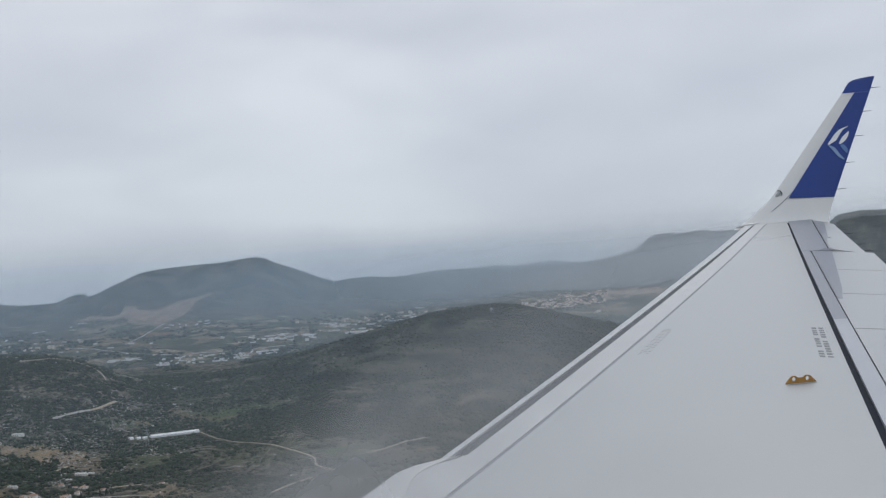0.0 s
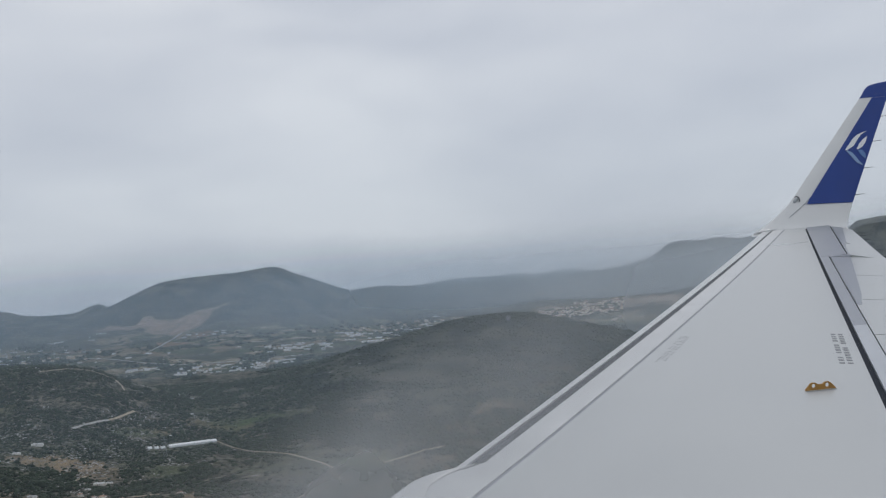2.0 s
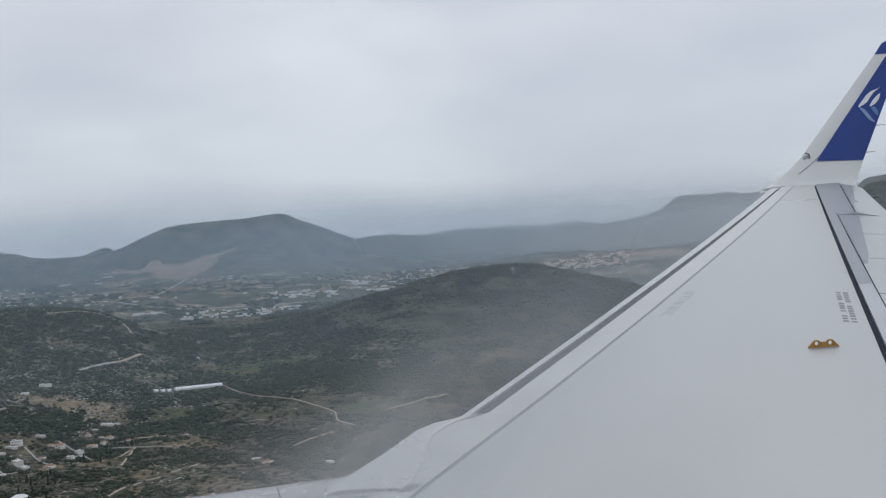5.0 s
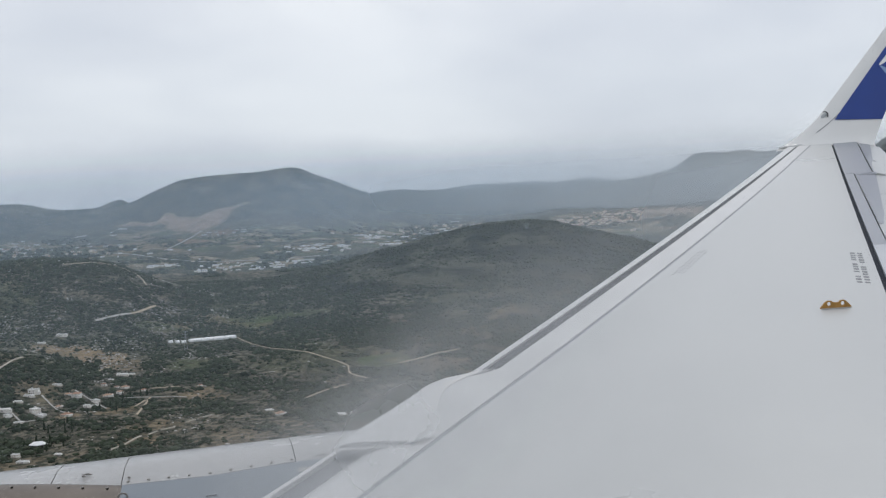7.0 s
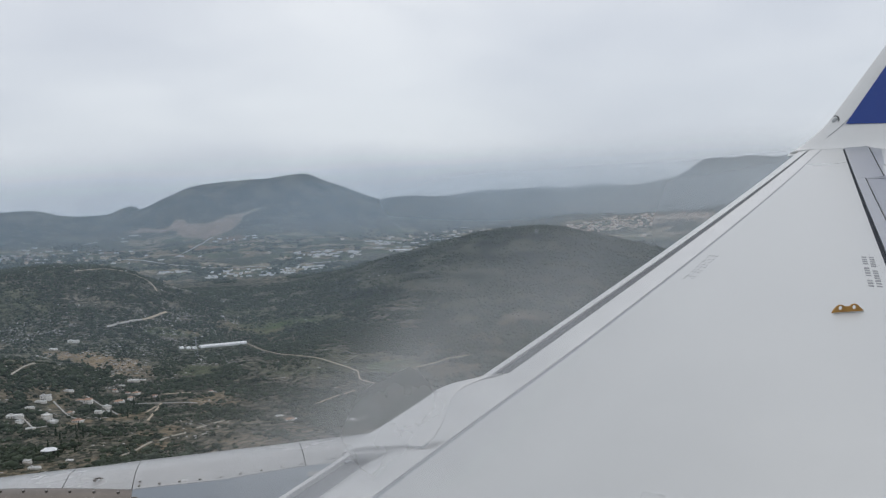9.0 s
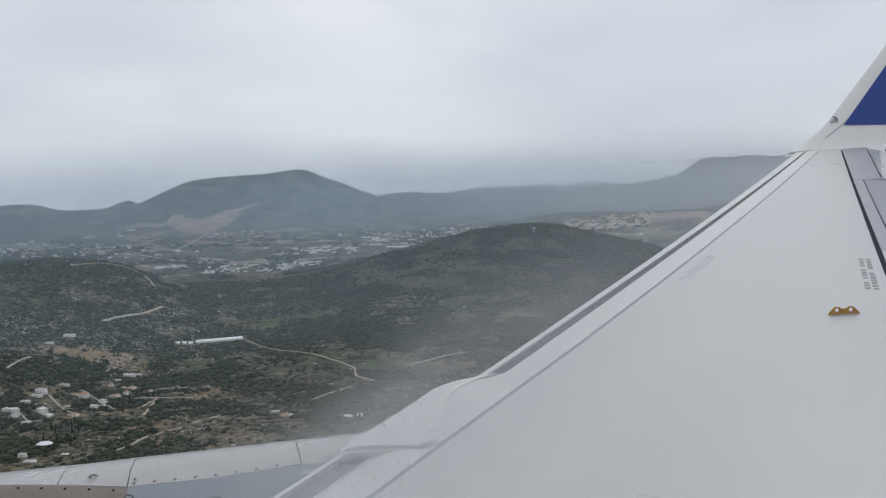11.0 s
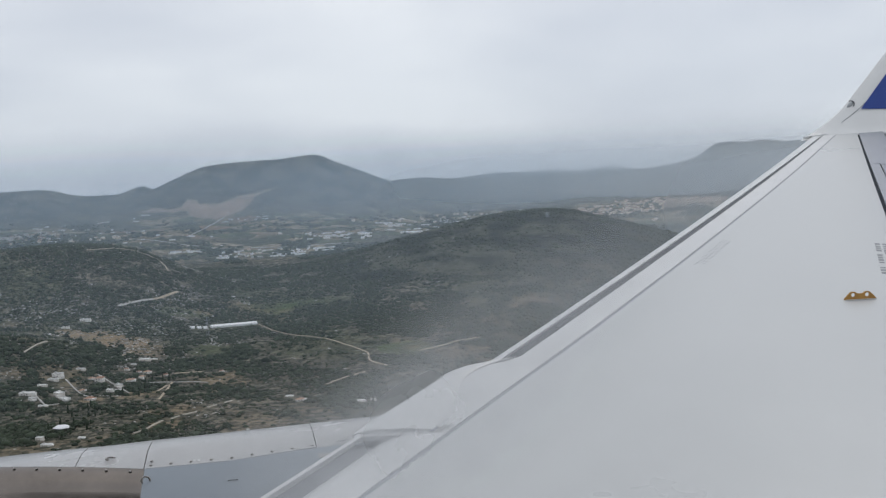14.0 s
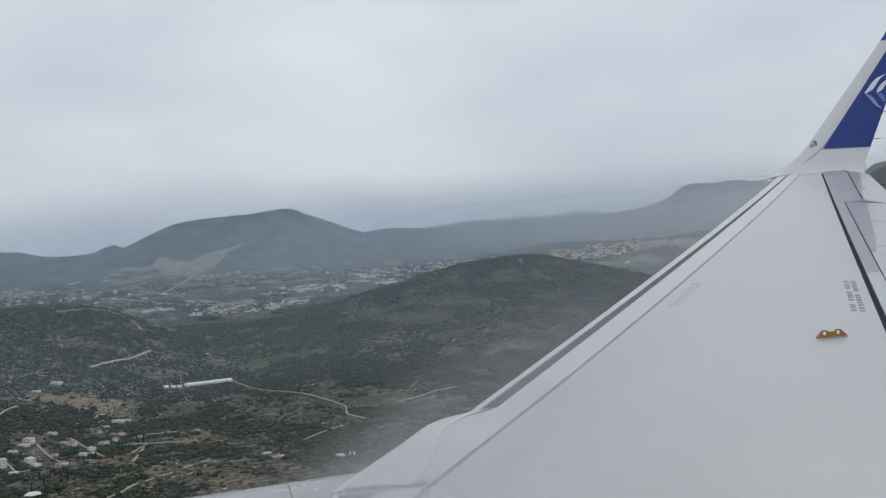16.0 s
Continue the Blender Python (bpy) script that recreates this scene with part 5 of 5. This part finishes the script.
draped("dirt_track", [(-640, 1688), (-619, 1714)], 3.0, DIRT, TRACK, "track", kind="structure")
draped("dirt_track", [(-545, 1564), (-520, 1568), (-494, 1563)], 3.0, DIRT, TRACK, "track", kind="structure")
draped("dirt_track", [(-577, 1447), (-559, 1487)], 3.0, DIRT, TRACK, "track", kind="structure")
draped("terrace", [(-638, 2001), (-592, 2041), (-575, 2057)], 7, CONCRETE_ROAD, "pale cleared terrace on the hillside", "terrace", kind="structure")
draped("dirt_track", [(-575, 2057), (-556, 2085), (-530, 2136)], 6, DIRT, "sandy track above the cleared terrace", "track", kind="structure")
draped("dirt_track", [(-690, 2324), (-640, 2368), (-600, 2379), (-562, 2370), (-550, 2323), (-545, 2280)], 3.0, DIRT, "pale track along the hill crest", "track", kind="structure")
draped("concrete_road", [(-509, 3414), (-484, 3534), (-463, 3606), (-440, 3704)], 4, CONCRETE_ROAD, "pale road across the valley to the quarry", "road", kind="structure")
draped("concrete_road", [(-760, 3560), (-616, 3500), (-520, 3300), (-440, 3180), (-300, 3130), (-220, 3180)], 5, CONCRETE_ROAD, "pale main road along the valley", "road", kind="structure")
WALL = "bleached dry stone wall along a field"
for way in ([(-626, 1194), (-602, 1206), (-586, 1235), (-570, 1252)], [(-555, 1258), (-539, 1269)], [(-534, 1281), (-508, 1289)], [(-487, 1314), (-470, 1328)], [(-456, 1339), (-441, 1346)], [(-825, 1651), (-790, 1721), (-772, 1747)]):
    draped("stone_wall", way, 2.2, STONE_WALL, WALL, "wall", height=0.6)
# the orange track and its side lane, up to the scrub slope
draped("dirt_track", [(-549, 1512), (-556, 1470), (-566, 1428), (-575, 1390)], 3.2, DIRT, "orange-brown dirt track down the slope", "track", kind="structure")
draped("dirt_track", [(-600, 1516), (-549, 1512), (-505, 1500), (-484, 1488)], 2.4, CONCRETE_ROAD, "pale lane along the foot of the scrub slope", "track", kind="structure")


# ---- white canopy among the cypresses ----
def canopy(b, r):
    root = thing("canopy", "large white tent canopy among dark cypresses", "canopy")
    bm = bmesh.new()
    rim = [bm.verts.new((11 * math.cos(k * math.pi / 4), 7 * math.sin(k * math.pi / 4), 4.2 + (0.5 if k % 2 else 0))) for k in range(8)]
    crown = [bm.verts.new((x, 0, 7.6)) for x in (-4.5, 4.5)]
    hem = [bm.verts.new((v.co.x * 1.01, v.co.y * 1.01, v.co.z - 0.9)) for v in rim]
    for k in range(8):
        a, c = rim[k], rim[(k + 1) % 8]
        t0, t1 = crown[1 if math.cos(k * math.pi / 4) > -0.01 else 0], crown[1 if math.cos(((k + 1) % 8) * math.pi / 4) > -0.01 else 0]
        bm.faces.new((a, c, t1, t0) if t0 is not t1 else (a, c, t0))
        bm.faces.new((a, hem[k], hem[(k + 1) % 8], c))
    part("canvas", bm, PLASTIC, root, smooth=False)
    for k in range(8):
        x, y = 10.6 * math.cos(k * math.pi / 4), 6.7 * math.sin(k * math.pi / 4)
        rod("pole", (x, y, -1.0), (x, y, 4.2), 0.15, STEEL, root)
    root.matrix_world = on_ground(b, r, 12)


canopy(-756, 1258)

# ---- transmission tower ----
def tower(b, r, h):
    root = thing("transmission_tower", "grey lattice steel transmission tower over the valley", "pylon", "transmission towers")
    for sx, sy in ((-1, -1), (1, -1), (1, 1), (-1, 1)):
        rod("leg", (3.2 * sx, 3.2 * sy, -1), (0.6 * sx, 0.6 * sy, h), 0.20, STEEL, root)
    for k in range(6):
        z0, z1 = h * k / 6, h * (k + 1) / 6
        w0, w1 = 3.2 - 2.6 * k / 6, 3.2 - 2.6 * (k + 1) / 6
        rod("brace", (-w0, -w0, z0), (w1, -w1, z1), 0.10, STEEL, root)
        rod("brace", (w0, -w0, z0), (-w1, -w1, z1), 0.10, STEEL, root)
        rod("brace", (-w0, w0, z0), (w1, w1, z1), 0.10, STEEL, root)
    for z, w in ((h * 0.68, 6.5), (h * 0.82, 5.5), (h * 0.95, 4.5)):
        rod("cross_arm", (-w, 0, z), (w, 0, z + 0.01), 0.3, STEEL, root)
    root.matrix_world = on_ground(b, r, 15)
    return root


tower(-480, 1840, 38)
tower(134, 2560, 14)


# ---- trees ----
def clump(bm, at, r, rng, squash=1.0):
    m = Matrix.Translation(at) @ Matrix.Rotation(rng.uniform(0, 6.28), 4, "Z") @ Matrix.Diagonal((r, r * rng.uniform(0.8, 1.1), r * squash, 1))
    for v in bmesh.ops.create_icosphere(bm, subdivisions=1, radius=1.0, matrix=m)["verts"]:
        v.co += Vector((rng.uniform(-1, 1), rng.uniform(-1, 1), rng.uniform(-1, 1))) * r * 0.22


def tree(kind_of, seed):
    rng = random.Random(seed)
    if kind_of == "cypress":
        root = thing("cypress_tree", "tall dark narrow cypress beside the houses", "tree", "cypress trees")
        h = 11
        bm = bmesh.new()
        for k in range(26):
            t = k / 25
            rad = 1.25 * (1 - t) ** 0.7 * (0.55 + 0.45 * min(1, t * 6)) + 0.15
            a = rng.uniform(0, 6.28)
            clump(bm, (math.cos(a) * rad * 0.45, math.sin(a) * rad * 0.45, 1.2 + t * (h - 1.6)), rad * 0.75 + 0.2, rng, 1.3)
        part("crown", bm, CYPRESS, root)
    else:
        root = thing("olive_tree" if kind_of == "olive" else "oak_tree", "rounded grey-green olive tree in scrub" if kind_of == "olive" else "dark green evergreen oak in scrub", "tree", "scattered trees")
        bm = bmesh.new()
        for k in range(22):
            a, q = rng.uniform(0, 6.28), math.sqrt(rng.random())
            clump(bm, (math.cos(a) * q * 2.6, math.sin(a) * q * 2.6, 3.2 + rng.uniform(-0.8, 1.6) * (1.1 - q * 0.6)), rng.uniform(0.7, 1.25), rng, 0.85)
        part("crown", bm, OLIVE if kind_of == "olive" else LEAF, root)
        h = 2.8
    bm = bmesh.new()
    bmesh.ops.create_cone(bm, cap_ends=True, segments=8, radius1=0.32, radius2=0.14, depth=h * 0.5 + 1.4, matrix=Matrix.Translation((0, 0, h * 0.25 - 0.3)))
    for k in range(3):
        a = k * 2.1 + seed
        m = Matrix.Translation((math.cos(a) * 0.6, math.sin(a) * 0.6, min(2.2, h * 0.6))) @ Vector((math.cos(a), math.sin(a), 1.3)).to_track_quat("Z", "Y").to_matrix().to_4x4()
        bmesh.ops.create_cone(bm, cap_ends=True, segments=6, radius1=0.13, radius2=0.05, depth=1.8, matrix=m)
    part("trunk", bm, BARK, root)
    return root


for kind_of, count, seed in (("oak", 110, 1), ("olive", 90, 2), ("cypress", 46, 3)):
    proto = tree(kind_of, seed)
    for k in range(count):
        if kind_of == "cypress":
            b, r = rnd.choice(((-700, 1350), (-620, 1455), (-740, 1230), (-560, 1500), (-170, 1295)))
            b, r = b + rnd.gauss(0, 24), r + rnd.gauss(0, 22)
        else:
            b, r = rnd.uniform(-820, -60), rnd.uniform(1060, 1700)
        m = on_ground(b, r, rnd.uniform(0, 360), 0.2)
        if is_clear(np.array([m.translation.x]), np.array([m.translation.y]))[0]:
            continue
        if k == 0:
            proto.matrix_world = m
            continue
        copy_thing(proto, m).scale = [rnd.uniform(0.7, 1.35)] * 3


# ---- scrub and stones: uncountable, one mesh each ----
def scatter(name, count, seed, where, size_of, squash, mat, label, category, near=950, far=2650, coarse=False):
    """Small uneven lumps strewn over the ground; where(x, y, u, r, z) gives how densely they lie."""
    rng = np.random.default_rng(seed)
    phi = (1 + 5 ** 0.5) / 2
    ico = np.array([(-1, phi, 0), (1, phi, 0), (-1, -phi, 0), (1, -phi, 0), (0, -1, phi), (0, 1, phi), (0, -1, -phi), (0, 1, -phi), (phi, 0, -1), (phi, 0, 1), (-phi, 0, -1), (-phi, 0, 1)]) / 1.9
    faces = np.array([(0, 11, 5), (0, 5, 1), (0, 1, 7), (0, 7, 10), (0, 10, 11), (1, 5, 9), (5, 11, 4), (11, 10, 2), (10, 7, 6), (7, 1, 8),
                      (3, 9, 4), (3, 4, 2), (3, 2, 6), (3, 6, 8), (3, 8, 9), (4, 9, 5), (2, 4, 11), (6, 2, 10), (8, 6, 7), (9, 8, 1)])
    if coarse:
        ico = np.array([(1, 0, 0), (0, 1, 0), (-1, 0, 0), (0, -1, 0), (0, 0, 1), (0, 0, -1)]) * 1.15
        faces = np.array([(0, 1, 4), (1, 2, 4), (2, 3, 4), (3, 0, 4), (1, 0, 5), (2, 1, 5), (3, 2, 5), (0, 3, 5)])
    corners = len(ico)
    n = count * 6
    az = rng.uniform(-0.58, 0.45, n)
    r = np.sqrt(rng.uniform(near ** 2, far ** 2, n))
    x, y = r * np.sin(az), r * np.cos(az)
    z = terrain(x, y)
    keep = rng.random(n) < where(x, y, LENS * np.tan(az), r, z) * (1900 / r) ** 0.8 * ~is_clear(x, y)
    x, y, z = x[keep][:count], y[keep][:count], z[keep][:count]
    k = len(x)
    size = size_of(rng, k)[:, None, None]
    shape = ico[None] * (1 + rng.uniform(-0.28, 0.28, (k, corners, 3))) * size
    shape[..., 2] *= rng.uniform(squash[0], squash[1], k)[:, None]
    shape[..., 0] *= rng.uniform(0.8, 1.5, k)[:, None]
    v = shape + np.stack([x, y, z + 0.5 * squash[0] * size[:, 0, 0]], -1)[:, None, :]
    f = (faces[None] + corners * np.arange(k)[:, None, None]).reshape(-1, 3)
    me = bpy.data.meshes.new(name)
    me.vertices.add(k * corners)
    me.vertices.foreach_set("co", v.ravel())
    me.loops.add(f.size)
    me.loops.foreach_set("vertex_index", f.ravel().astype(np.int32))
    me.polygons.add(len(f))
    me.polygons.foreach_set("loop_start", np.arange(0, f.size, 3, dtype=np.int32))
    me.update(calc_edges=True)
    me.materials.append(mat)
    return tagged(new(name, me), label, category, kind="stuff")


def bushy(x, y, u, r, z):
    cover = land_cover(x, y, u, r, z)
    return 0.8 * np.clip((fbm(x, y, 60, 4, 131) - 0.43 + 0.12 * (r > 1750)) * 6, 0.03, 1) * cover["scrub"] * np.clip(1 - cover["green"] * 0.9, 0.05, 1) * (1 - 0.65 * np.clip(cover["wood"], 0, 1))


def stony(x, y, u, r, z):
    cover = land_cover(x, y, u, r, z)
    return np.clip((fbm(x, y, 45, 4, 151) - 0.47) * 6, 0, 1) * cover["rock"] * np.where(u < -330, 1.0, 0.4)


STONE = foliage("pale_limestone", (0.20, 0.20, 0.19), (0.52, 0.50, 0.47))
scatter("scrub", 42000, 5, bushy, lambda rng, k: rng.gamma(2.4, 0.62, k) + 0.7, (0.55, 0.95), LEAF, "dark evergreen maquis bushes in the valley", "scrub", far=1750)
scatter("hill_scrub", 64000, 25, bushy, lambda rng, k: rng.gamma(2.6, 0.46, k) + 0.9, (0.55, 0.9), LEAF, "dark evergreen maquis bushes over the hillsides", "scrub", 1750, 2750, True)
def far_bushy(x, y, u, r, z):
    return np.clip((fbm(x, y, 120, 4, 171) - 0.46) * 6, 0, 1) * np.clip(1.6 - (z - terrain_base(r)) / 35, 0, 1)


scatter("far_scrub", 9000, 15, far_bushy, lambda rng, k: rng.gamma(3.0, 0.9, k) + 2.2, (0.45, 0.8), LEAF, "dark trees and hedges dotted over the plain", "scrub", 2850, 4050)
scatter("limestone_rocks", 15000, 6, stony, lambda rng, k: rng.gamma(3.0, 0.30, k) + 0.4, (0.25, 0.5), STONE, "pale limestone outcrops between the bushes", "rocks")
